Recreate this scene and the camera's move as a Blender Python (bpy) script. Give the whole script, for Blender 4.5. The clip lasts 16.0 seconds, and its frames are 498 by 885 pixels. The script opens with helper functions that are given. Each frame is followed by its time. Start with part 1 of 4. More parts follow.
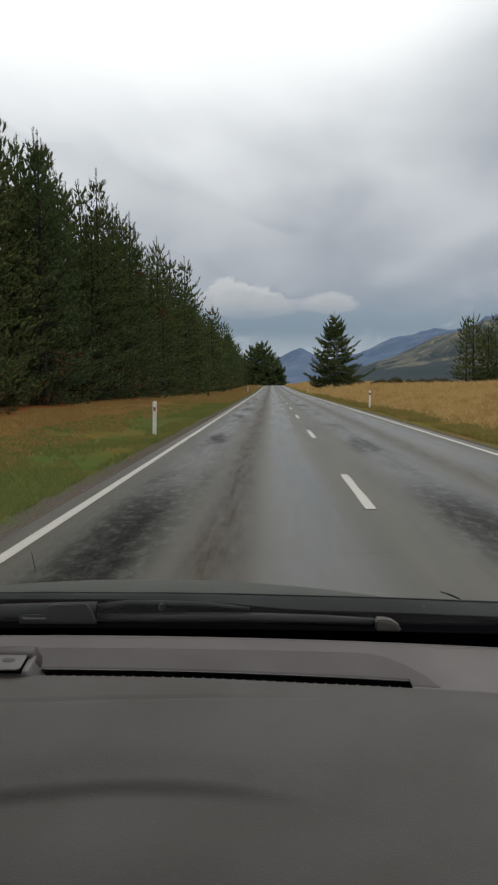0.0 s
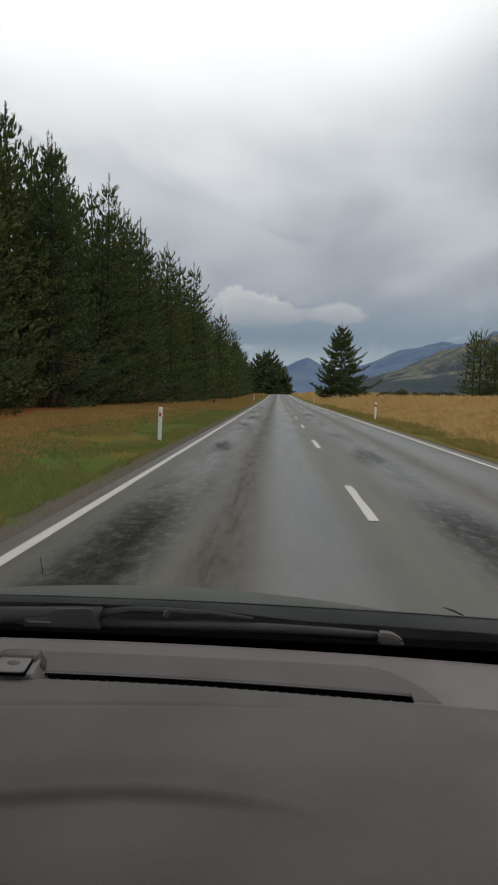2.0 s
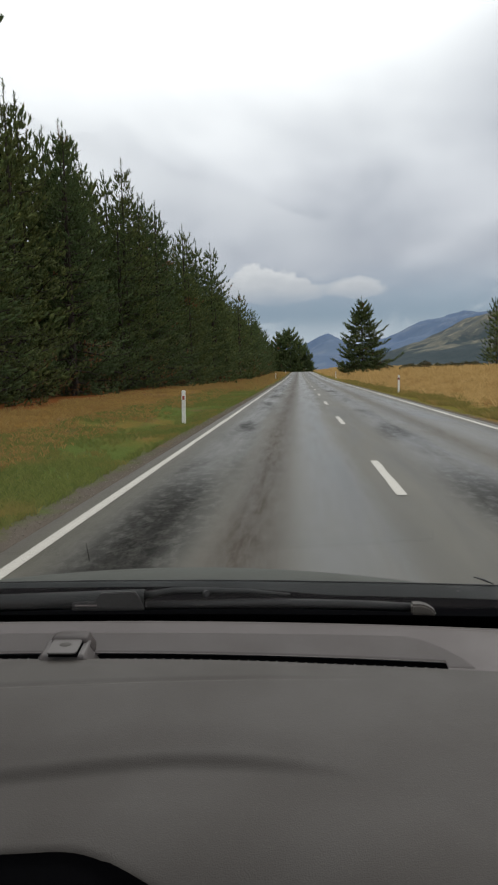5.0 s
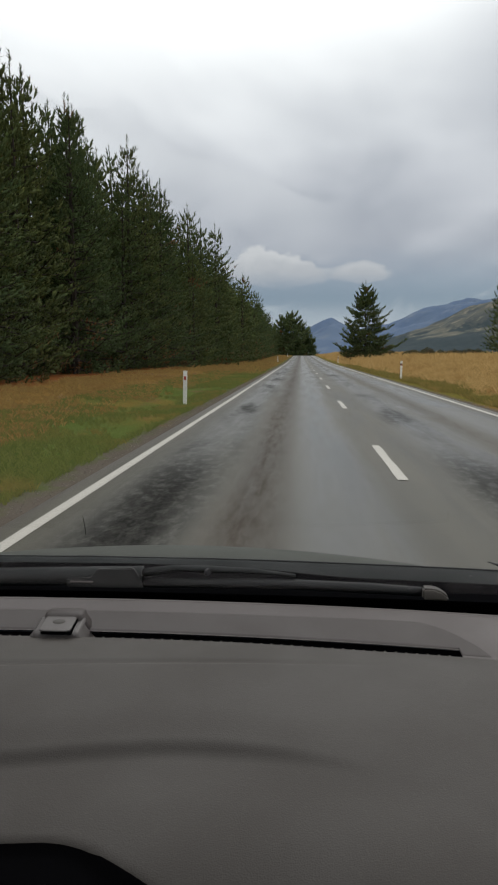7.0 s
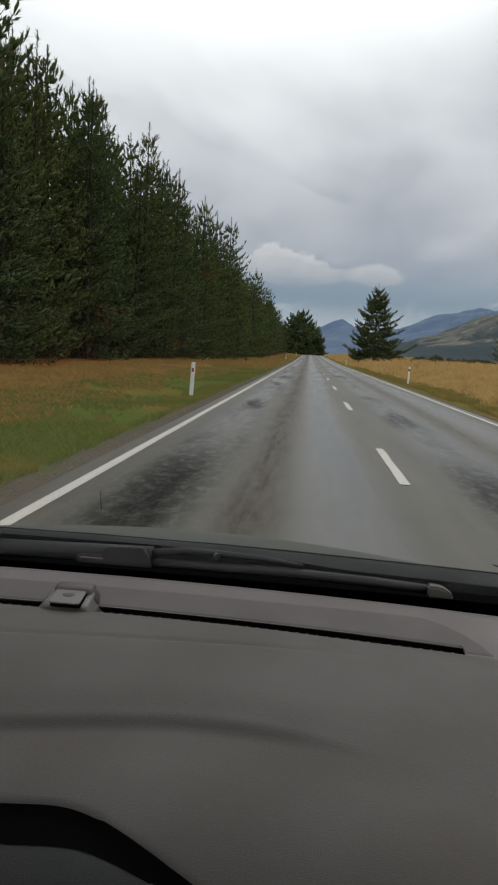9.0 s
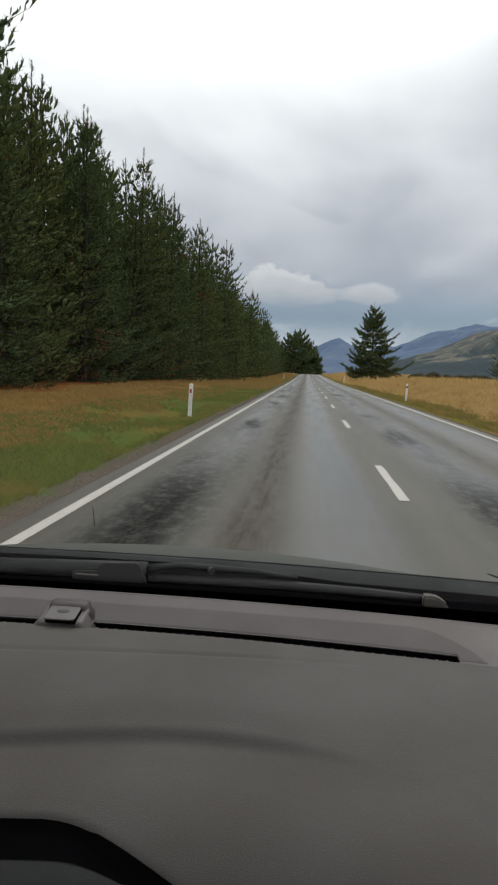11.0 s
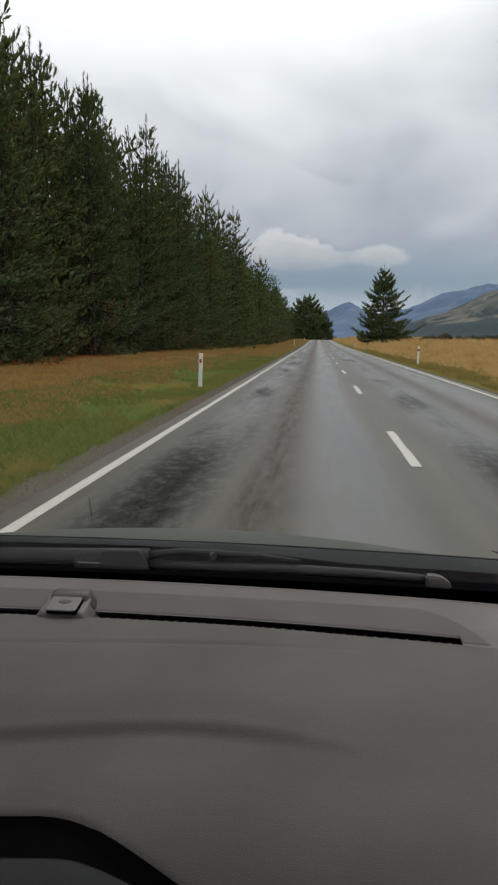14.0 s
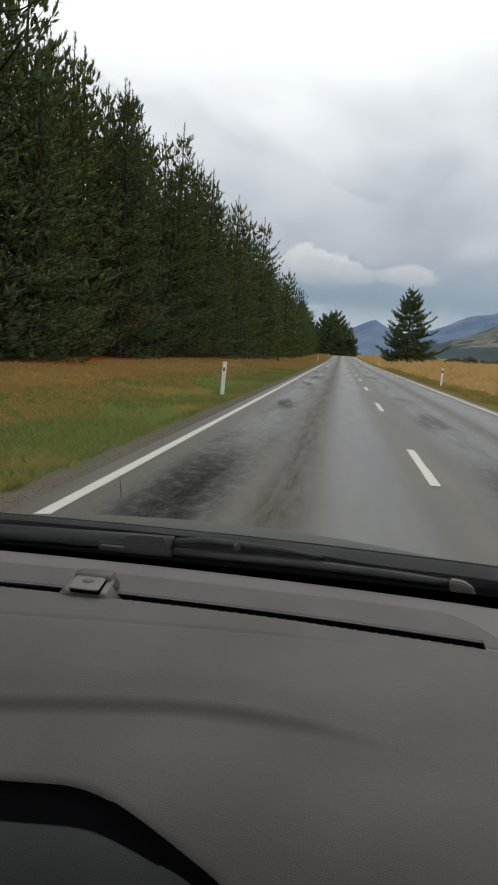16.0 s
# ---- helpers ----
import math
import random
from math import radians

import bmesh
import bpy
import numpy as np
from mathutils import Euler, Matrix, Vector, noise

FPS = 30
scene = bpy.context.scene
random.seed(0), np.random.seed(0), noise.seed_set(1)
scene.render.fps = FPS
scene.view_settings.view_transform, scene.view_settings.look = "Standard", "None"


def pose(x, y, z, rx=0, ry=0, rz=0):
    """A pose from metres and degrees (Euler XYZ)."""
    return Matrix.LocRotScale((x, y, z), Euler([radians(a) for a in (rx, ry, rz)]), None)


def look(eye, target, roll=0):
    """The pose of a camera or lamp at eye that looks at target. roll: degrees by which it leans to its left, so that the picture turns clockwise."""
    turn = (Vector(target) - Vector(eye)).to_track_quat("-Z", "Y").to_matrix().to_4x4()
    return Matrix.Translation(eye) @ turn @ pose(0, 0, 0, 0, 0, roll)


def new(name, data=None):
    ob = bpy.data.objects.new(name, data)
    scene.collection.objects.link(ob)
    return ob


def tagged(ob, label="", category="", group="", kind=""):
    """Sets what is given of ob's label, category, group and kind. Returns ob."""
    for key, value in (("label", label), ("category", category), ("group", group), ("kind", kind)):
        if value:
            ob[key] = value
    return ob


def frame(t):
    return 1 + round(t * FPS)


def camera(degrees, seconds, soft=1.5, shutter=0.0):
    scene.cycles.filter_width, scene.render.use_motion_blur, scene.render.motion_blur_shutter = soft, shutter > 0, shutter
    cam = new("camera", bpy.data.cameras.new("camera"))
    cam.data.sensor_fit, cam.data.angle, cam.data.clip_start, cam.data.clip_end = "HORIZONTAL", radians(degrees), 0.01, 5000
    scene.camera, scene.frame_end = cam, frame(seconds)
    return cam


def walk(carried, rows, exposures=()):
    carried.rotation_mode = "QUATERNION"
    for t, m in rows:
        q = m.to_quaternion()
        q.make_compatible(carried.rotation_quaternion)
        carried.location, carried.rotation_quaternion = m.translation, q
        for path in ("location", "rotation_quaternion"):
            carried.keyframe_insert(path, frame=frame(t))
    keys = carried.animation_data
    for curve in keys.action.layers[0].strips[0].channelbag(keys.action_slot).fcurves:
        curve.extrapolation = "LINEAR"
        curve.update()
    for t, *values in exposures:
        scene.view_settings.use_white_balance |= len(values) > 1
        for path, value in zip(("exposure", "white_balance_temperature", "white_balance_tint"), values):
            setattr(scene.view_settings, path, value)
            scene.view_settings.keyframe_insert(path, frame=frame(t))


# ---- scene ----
# ---- camera: held by hand at the driver's place of a car, over a country road ----
cam = camera(36.69, 16.0, 2.2)
PATH = [
    (0.0, pose(0.017, 0.002, 1.333, 85.56, 0.47, 1.68)),
    (0.5, pose(0.023, 0.012, 1.337, 86.24, 1.25, 0.05)),
    (1.0, pose(0.025, 0.023, 1.328, 82.96, -0.40, -2.03)),
    (1.5, pose(0.024, 0.019, 1.330, 83.52, -0.47, -1.19)),
    (2.0, pose(0.010, -0.007, 1.338, 86.17, -1.19, 2.14)),
    (2.5, pose(0.019, 0.008, 1.337, 84.88, -0.08, 1.48)),
    (3.0, pose(0.040, 0.001, 1.343, 84.57, 2.30, 0.85)),
    (3.5, pose(0.024, 0.020, 1.322, 82.76, 0.35, 1.17)),
    (4.0, pose(0.015, -0.071, 1.372, 84.54, 2.97, 2.25)),
    (6.5, pose(-0.012, 0.003, 1.306, 84.50, -1.29, 6.35)),
    (7.0, pose(-0.013, 0.010, 1.326, 83.30, 0.17, 3.93)),
    (7.5, pose(0.013, -0.004, 1.319, 84.97, 1.17, 5.01)),
    (8.0, pose(-0.010, -0.007, 1.311, 84.02, -0.76, 4.73)),
    (8.5, pose(-0.014, -0.012, 1.301, 85.38, -1.12, 4.60)),
    (9.0, pose(-0.034, -0.005, 1.314, 82.97, -3.47, 4.57)),
    (11.5, pose(-0.019, -0.015, 1.304, 84.70, -2.17, 4.42)),
    (12.0, pose(-0.028, -0.000, 1.317, 82.12, -3.61, 7.21)),
    (12.5, pose(-0.005, -0.008, 1.306, 84.94, -1.04, 6.90)),
    (13.0, pose(-0.007, -0.005, 1.323, 84.32, -0.91, 5.76)),
    (13.5, pose(-0.013, -0.007, 1.324, 83.66, -1.88, 5.49)),
    (14.0, pose(0.001, 0.005, 1.330, 82.04, -0.61, 5.18)),
    (14.5, pose(0.048, 0.031, 1.307, 81.41, 1.15, 7.14)),
    (15.0, pose(0.040, 0.019, 1.315, 82.48, 0.80, 6.10)),
    (15.5, pose(0.013, 0.013, 1.306, 82.00, -1.30, 6.33)),
    (16.0, pose(-0.018, -0.002, 1.299, 82.83, -3.92, 7.00)),
]
EXPOSURE = [(0.0, 0.0), (0.5, -0.28), (1.0, -0.38), (1.5, -0.10), (2.0, -0.08), (2.5, -0.06), (3.0, -0.06), (3.5, 0.04), (4.0, 0.66), (4.6, 0.28), (6.5, 0.18), (7.0, 0.10),
            (7.5, 0.02), (8.0, -0.05), (8.5, -0.06), (9.0, 0.06), (11.5, 0.22), (12.0, 0.26), (12.5, 0.32), (13.0, 0.30), (13.5, 0.20), (14.0, 0.18), (14.5, 0.20), (15.0, 0.28), (15.5, 0.28), (16.0, 0.26)]
walk(cam, PATH, EXPOSURE)

# ---- sky and light: a broken overcast ----
SUN_UP, SUN_TURN = radians(48), radians(35)
world = bpy.data.worlds.new("overcast_sky")
scene.world = world
world.use_nodes = True
wt = world.node_tree
wt.nodes.clear()


class Net:
    """Short-hand for node trees."""

    def __init__(self, tree):
        self.t = tree

    def put(self, value, socket):
        if isinstance(value, bpy.types.NodeSocket):
            self.t.links.new(value, socket)
        elif value is not None:
            socket.default_value = value

    def node(self, kind, out=0, **ins):
        n = self.t.nodes.new(kind)
        for k, v in ins.items():
            key = int(k[1:]) if k[0] == "i" and k[1:].isdigit() else k.replace("_", " ")
            self.put(v, n.inputs[key])
        return n.outputs[out] if out is not None else n

    def math(self, op, a, b=None, c=None, clamp=False):
        n = self.t.nodes.new("ShaderNodeMath")
        n.operation, n.use_clamp = op, clamp
        for i, v in enumerate((a, b, c)):
            self.put(v, n.inputs[i])
        return n.outputs[0]

    def ramp(self, x, lo, hi, a=0.0, b=1.0, smooth=True):
        n = self.t.nodes.new("ShaderNodeMapRange")
        n.interpolation_type = "SMOOTHSTEP" if smooth else "LINEAR"
        for i, v in enumerate((x, lo, hi, a, b)):
            self.put(v, n.inputs[i])
        return n.outputs[0]

    def mix(self, f, a, b, kind="MIX"):
        n = self.t.nodes.new("ShaderNodeMix")
        n.data_type, n.blend_type = "RGBA", kind
        self.put(f, n.inputs[0])
        self.put((*a, 1) if isinstance(a, tuple) and len(a) == 3 else a, n.inputs[6])
        self.put((*b, 1) if isinstance(b, tuple) and len(b) == 3 else b, n.inputs[7])
        return n.outputs[2]

    def noise(self, vec, scale, detail=3.0, rough=0.55, distort=0.0, out=0):
        return self.node("ShaderNodeTexNoise", out, Vector=vec, Scale=scale, Detail=detail, Roughness=rough, Distortion=distort)

    def xyz(self, vec):
        n = self.node("ShaderNodeSeparateXYZ", None, Vector=vec)
        return n.outputs[0], n.outputs[1], n.outputs[2]

    def vec(self, x, y, z):
        return self.node("ShaderNodeCombineXYZ", 0, X=x, Y=y, Z=z)


W = Net(wt)
ray_dir = W.node("ShaderNodeTexCoord", 0)
dx, dy, dz = W.xyz(ray_dir)
up = W.math("MAXIMUM", dz, 0.0)
side = W.math("ARCTAN2", dx, dy)                  # bearing, 0 straight up the road
# cloud sheets overhead, flattened towards the horizon
lift = W.math("ADD", up, 0.16)
sheet = W.vec(W.math("DIVIDE", dx, lift), W.math("DIVIDE", dy, lift), 0.0)
turned = W.node("ShaderNodeMapping", 0, Vector=sheet, Rotation=(0, 0, radians(-32)), Scale=(1.0, 0.55, 1.0))
big = W.noise(turned, 0.85, 5.0, 0.5, 0.3)
small = W.noise(turned, 2.6, 6.0, 0.55, 0.5)
cover = W.math("ADD", W.math("MULTIPLY", big, 0.72), W.math("MULTIPLY", small, 0.28))
cover = W.ramp(cover, 0.36, 0.64)
grey = W.mix(cover, (0.385, 0.410, 0.468), (0.585, 0.605, 0.655))
# brighter and thinner high up
high = W.math("ADD", up, W.math("MULTIPLY", W.math("SUBTRACT", big, 0.5), 0.30))
high = W.math("SUBTRACT", high, W.math("MULTIPLY", W.ramp(side, 0.06, 0.34), 0.07))
grey = W.mix(W.ramp(high, 0.19, 0.46), grey, (1.25, 1.26, 1.27))
# clear blue-grey air low over the hills
puff = W.noise(W.vec(W.math("MULTIPLY", side, 1.0), W.math("MULTIPLY", dz, 1.7), 3.0), 9.0, 6.0, 0.58, 0.4)
low = W.math("ADD", dz, W.math("MULTIPLY", W.math("SUBTRACT", puff, 0.5), 0.035))
clear = W.node("ShaderNodeTexSky", None)
clear.sky_type, clear.sun_disc, clear.sun_elevation, clear.sun_rotation = "NISHITA", False, SUN_UP, SUN_TURN
air = W.mix(0.78, W.mix(1.0, clear.outputs[0], (0.045, 0.045, 0.045), "MULTIPLY"), (0.205, 0.285, 0.385))
air = W.mix(W.ramp(puff, 0.50, 0.72), air, (0.50, 0.54, 0.585))
air = W.mix(W.ramp(dz, 0.075, 0.035, 0.0, 0.75), air, (0.44, 0.49, 0.55))
grey = W.mix(W.ramp(low, 0.055, 0.15), air, grey)

foot_of_heap = W.ramp(low, 0.074, 0.108)
billow = W.noise(W.vec(side, W.math("MULTIPLY", dz, 1.3), 0.0), 30.0, 4.0, 0.55)


def heap(at, height, wide, tall, soft):
    """A heaped cloud at a bearing and height, with a flat foot."""
    a = W.math("DIVIDE", W.math("SUBTRACT", side, at), wide)
    b = W.math("DIVIDE", W.math("SUBTRACT", dz, height), tall)
    b = W.math("MULTIPLY", b, W.ramp(b, -0.1, 0.1, 1.9, 1.0))
    r = W.math("ADD", W.math("MULTIPLY", a, a), W.math("MULTIPLY", b, b))
    r = W.math("ADD", r, W.math("MULTIPLY", W.math("SUBTRACT", puff, 0.5), 2.6))
    r = W.math("ADD", r, W.math("MULTIPLY", W.math("SUBTRACT", billow, 0.5), 2.4))
    return W.math("MULTIPLY", W.ramp(r, 1.0, 1.0 - soft), foot_of_heap)


heaps = W.math("MAXIMUM", heap(-0.036, 0.103, 0.062, 0.035, 0.30), heap(0.080, 0.102, 0.046, 0.020, 0.6))
heaps = W.math("MAXIMUM", heaps, W.math("MULTIPLY", heap(0.0, 0.102, 0.11, 0.012, 0.9), 0.7))
tops = W.mix(W.ramp(W.math("ADD", dz, W.math("MULTIPLY", W.math("SUBTRACT", billow, 0.5), 0.05)), 0.095, 0.145), (0.43, 0.45, 0.49), (0.62, 0.63, 0.65))
# the lit edge of a slanting cloud bank
rim = W.math("SUBTRACT", dz, W.math("ADD", 0.202, W.math("MULTIPLY", side, -0.32)))
rim = W.math("ADD", rim, W.math("MULTIPLY", W.math("SUBTRACT", puff, 0.5), 0.055))
bank = W.math("MULTIPLY", W.ramp(rim, 0.006, -0.006), W.ramp(rim, -0.085, -0.01))
bank = W.math("MULTIPLY", W.math("MULTIPLY", bank, W.ramp(side, 0.10, -0.03)), 0.55)
grey = W.mix(bank, grey, (0.64, 0.66, 0.70))
sky_colour = W.mix(heaps, grey, tops)
# overcast light is strongest overhead; below the horizon plain ground
sky_colour = W.mix(W.ramp(dz, 0.5, 0.95), sky_colour, (1.75, 1.78, 1.82))
sky_colour = W.mix(W.ramp(dz, -0.01, -0.05), sky_colour, (0.06, 0.06, 0.05))
bg = W.node("ShaderNodeBackground", 0, Color=sky_colour, Strength=1.0)
W.node("ShaderNodeOutputWorld", None, Surface=bg)

sun_data = bpy.data.lights.new("sun", "SUN")
sun_data.energy, sun_data.angle, sun_data.color = 0.6, radians(14), (1.0, 0.965, 0.91)
sun = new("sun", sun_data)
sun.matrix_world = look((0, 0, 60), (-60 * math.sin(SUN_TURN) / math.tan(SUN_UP), -60 * math.cos(SUN_TURN) / math.tan(SUN_UP), 0))


# ---- materials ----
def material(name):
    m = bpy.data.materials.new(name)
    m.use_nodes = True
    m.node_tree.nodes.clear()
    n = Net(m.node_tree)
    return m, n


def finish(n, colour, rough=0.6, bump=None, strength=0.2, dist=0.02, metal=0.0, spec=0.5, coat=0.0):
    ins = dict(Roughness=rough, Metallic=metal)
    b = n.node("ShaderNodeBsdfPrincipled", None, **ins)
    n.put((*colour, 1) if isinstance(colour, tuple) and len(colour) == 3 else colour, b.inputs["Base Color"])
    n.put(spec, b.inputs["Specular IOR Level"])
    n.put(coat, b.inputs["Coat Weight"])
    if bump is not None:
        n.put(n.node("ShaderNodeBump", 0, Strength=strength, Distance=dist, Height=bump), b.inputs["Normal"])
    n.node("ShaderNodeOutputMaterial", None, Surface=b.outputs[0])
    return b


def leafy(n, colour, gloss=0.03, through_part=0.35):
    """Thin leaves: half the light passes through."""
    a = n.node("ShaderNodeBsdfDiffuse", 0, Color=colour)
    b = n.node("ShaderNodeBsdfTranslucent", 0, Color=colour)
    both = n.node("ShaderNodeMixShader", 0, Fac=through_part, i1=a, i2=b)
    g = n.node("ShaderNodeBsdfGlossy", 0, Roughness=0.5)
    n.node("ShaderNodeOutputMaterial", None, Surface=n.node("ShaderNodeMixShader", 0, Fac=gloss, i1=both, i2=g))


def where(n):
    return n.node("ShaderNodeNewGeometry", 0)


def plastic(name, colour, rough, grain=900.0, amount=0.35, spec=0.4):
    m, n = material(name)
    p = where(n)
    soft = n.noise(p, 6.0, 4.0)
    fine = n.noise(p, 240.0, 2.0)
    c = n.mix(n.math("MULTIPLY", soft, 0.5), colour, tuple(v * 0.78 for v in colour))
    c = n.mix(n.ramp(fine, 0.55, 0.75, 0, 0.25), c, tuple(min(1, v * 1.5) for v in colour))
    cells = n.node("ShaderNodeTexVoronoi", 0, Vector=p, Scale=grain)
    finish(n, c, n.ramp(soft, 0.3, 0.7, rough - 0.06, rough + 0.08), cells, amount, 0.0006, spec=spec)
    return m


DASH = plastic("grained_grey_plastic", (0.0474, 0.0414, 0.0364), 0.62, 600.0, 0.35, 0.30)
PANEL = plastic("vent_panel_plastic", (0.0375, 0.0292, 0.0266), 0.56, 900.0, 0.3)
RIM = plastic("smooth_rim_plastic", (0.066, 0.054, 0.0515), 0.55, 900.0, 0.2)
PALE = plastic("pale_grey_plastic", (0.078, 0.069, 0.065), 0.52, 900.0, 0.25)
BLACK = plastic("black_plastic", (0.008, 0.008, 0.009), 0.5, 800.0, 0.3)
BEZEL = plastic("matt_black_plastic", (0.003, 0.003, 0.0034), 0.8, 800.0, 0.3, 0.0)
RUBBER = plastic("wiper_rubber", (0.005, 0.0053, 0.0056), 0.5, 500.0, 0.3, 0.2)
ARM = plastic("satin_black_metal", (0.006, 0.0070, 0.0070), 0.52, 500.0, 0.2, 0.15)
COWL = plastic("cowl_plastic", (0.008, 0.0095, 0.0095), 0.6, 500.0, 0.4, 0.1)
SHROUD = plastic("dark_shroud_plastic", (0.012, 0.0118, 0.0115), 0.62, 600.0, 0.4, 0.25)
DUSTY = plastic("dusty_bonnet_paint", (0.058, 0.060, 0.053), 0.72, 300.0, 0.3, 0.12)
HEADLINER = plastic("grey_headlining", (0.11, 0.107, 0.104), 0.9, 400.0, 0.5, 0.1)
TYRE = plastic("tyre_rubber", (0.02, 0.02, 0.02), 0.8, 300.0, 0.4)


def make_paint():
    m, n = material("dark_car_paint")
    p = where(n)
    finish(n, n.mix(n.noise(p, 400.0, 1.0), (0.05, 0.055, 0.06), (0.075, 0.08, 0.085)), 0.28, None, coat=0.6)
    return m


def make_glass():
    m, n = material("windscreen_glass")
    see = n.node("ShaderNodeBsdfTransparent", 0, Color=(0.93, 0.95, 0.94, 1))
    gloss = n.node("ShaderNodeBsdfGlossy", 0, Color=(1, 1, 1, 1), Roughness=0.02)
    f = n.node("ShaderNodeFresnel", 0, IOR=1.28)
    both = n.node("ShaderNodeMixShader", 0, Fac=f, i1=see, i2=gloss)
    n.node("ShaderNodeOutputMaterial", None, Surface=both)
    return m


def make_asphalt():
    m, n = material("worn_chip_seal")
    p = where(n)
    x, y, z = n.xyz(p)
    long = n.vec(n.math("MULTIPLY", x, 1.25), n.math("MULTIPLY", y, 0.10), 0.0)
    streak = n.noise(long, 1.6, 5.0, 0.6, 0.3)
    fine_streak = n.noise(n.vec(n.math("MULTIPLY", x, 1.6), n.math("MULTIPLY", y, 0.16), 0.0), 7.0, 5.0, 0.7)
    grain = n.noise(p, 55.0, 3.0, 0.7)
    stone = n.node("ShaderNodeTexVoronoi", 0, Vector=p, Scale=70.0)
    flecks = n.noise(n.vec(x, n.math("MULTIPLY", y, 0.42), 2.0), 7.5, 8.0, 0.74)
    scraps = n.noise(n.vec(x, n.math("MULTIPLY", y, 0.5), 7.0), 21.0, 5.0, 0.7)
    blot = n.noise(n.vec(x, n.math("MULTIPLY", y, 0.16), 4.0), 1.0, 4.0, 0.55)

    def band(at, half, soft, wander=0.35):
        d = n.math("ABSOLUTE", n.math("SUBTRACT", n.math("ADD", x, n.math("MULTIPLY", n.math("SUBTRACT", streak, 0.5), wander)), at))
        return n.ramp(d, half + soft, max(half - soft, 0.0))

    c = n.mix(n.ramp(streak, 0.30, 0.70), (0.043, 0.039, 0.028), (0.071, 0.064, 0.047))
    # polished wheel paths
    wheels = n.math("MAXIMUM", n.math("MAXIMUM", band(-1.35, 0.35, 0.25), band(0.34, 0.36, 0.2)), n.math("MAXIMUM", band(2.1, 0.4, 0.25), band(3.5, 0.35, 0.3)))
    c = n.mix(n.math("MULTIPLY", wheels, 0.6), c, (0.040, 0.039, 0.035))
    # brownish strip between the wheels
    strip = n.math("MULTIPLY", band(-0.45, 0.26, 0.26), n.ramp(fine_streak, 0.28, 0.72, 0.5, 1.0))
    c = n.mix(n.math("MULTIPLY", strip, 0.9), c, (0.054, 0.040, 0.031))
    other = n.math("MULTIPLY", band(2.9, 0.22, 0.26), n.ramp(fine_streak, 0.3, 0.7, 0.2, 0.8))
    c = n.mix(n.math("MULTIPLY", other, 0.7), c, (0.056, 0.043, 0.034))
    # bled, dark tar in the wheel paths
    path = n.math("MAXIMUM", band(-1.32, 0.40, 0.30, 0.5), n.math("MAXIMUM", n.math("MULTIPLY", band(2.0, 0.34, 0.3, 0.5), 0.9), n.math("MULTIPLY", band(-0.45, 0.22, 0.2), 0.18)))
    flush = n.math("MULTIPLY", path, n.math("MAXIMUM", n.ramp(blot, 0.40, 0.68, 0.15, 0.8), n.ramp(y, 13.0, 7.0, 0.0, 0.85)))
    tar = n.math("ADD", n.math("MULTIPLY", n.ramp(flecks, 0.35, 0.56), 0.95), n.math("MULTIPLY", n.ramp(scraps, 0.45, 0.65), 0.22), clamp=True)
    tar = n.math("MULTIPLY", tar, flush)
    # dirt and chippings along the edges
    edge = n.math("MAXIMUM", n.ramp(x, -2.16, -2.36), n.ramp(x, 4.28, 4.5))
    c = n.mix(n.math("MULTIPLY", edge, n.ramp(flecks, 0.3, 0.6, 0.4, 1.0)), c, (0.060, 0.051, 0.042))
    c = n.mix(n.ramp(grain, 0.30, 0.75, 0.0, 0.45), c, (0.085, 0.081, 0.072))
    c = n.mix(n.ramp(stone, 0.0, 0.5, 0.30, 0.0), c, (0.028, 0.028, 0.028))
    c = n.mix(n.math("MULTIPLY", flush, 0.50), c, (0.018, 0.018, 0.017))
    c = n.mix(n.math("MULTIPLY", tar, 0.85), c, (0.008, 0.008, 0.0078))
    wet = n.ramp(streak, 0.35, 0.65, 0.44, 0.60)
    wet = n.math("SUBTRACT", wet, n.math("MULTIPLY", wheels, 0.16))
    wet = n.math("ADD", wet, n.math("MULTIPLY", tar, 0.3))
    dull = n.math("MAXIMUM", tar, n.math("MAXIMUM", n.math("MULTIPLY", n.math("MAXIMUM", strip, other), 0.8), n.math("MULTIPLY", flush, 0.95)))
    sheen = n.math("ADD", n.ramp(streak, 0.3, 0.7, 0.12, 0.26), n.math("MULTIPLY", wheels, 0.16))
    sheen = n.math("MULTIPLY", sheen, n.ramp(dull, 0.0, 0.9, 1.0, 0.0))
    finish(n, c, wet, n.math("ADD", n.math("MULTIPLY", stone, 0.6), grain), 0.35, 0.004, spec=sheen)
    return m


def make_line_paint():
    m, n = material("worn_road_paint")
    p = where(n)
    wear = n.noise(p, 30.0, 5.0, 0.7)
    big = n.noise(p, 2.0, 3.0)
    c = n.mix(n.ramp(wear, 0.52, 0.80), (0.34, 0.318, 0.28), (0.115, 0.108, 0.10))
    c = n.mix(n.ramp(big, 0.4, 0.8, 0, 0.4), c, (0.29, 0.27, 0.235))
    finish(n, c, 0.6, wear, 0.3, 0.003)
    return m


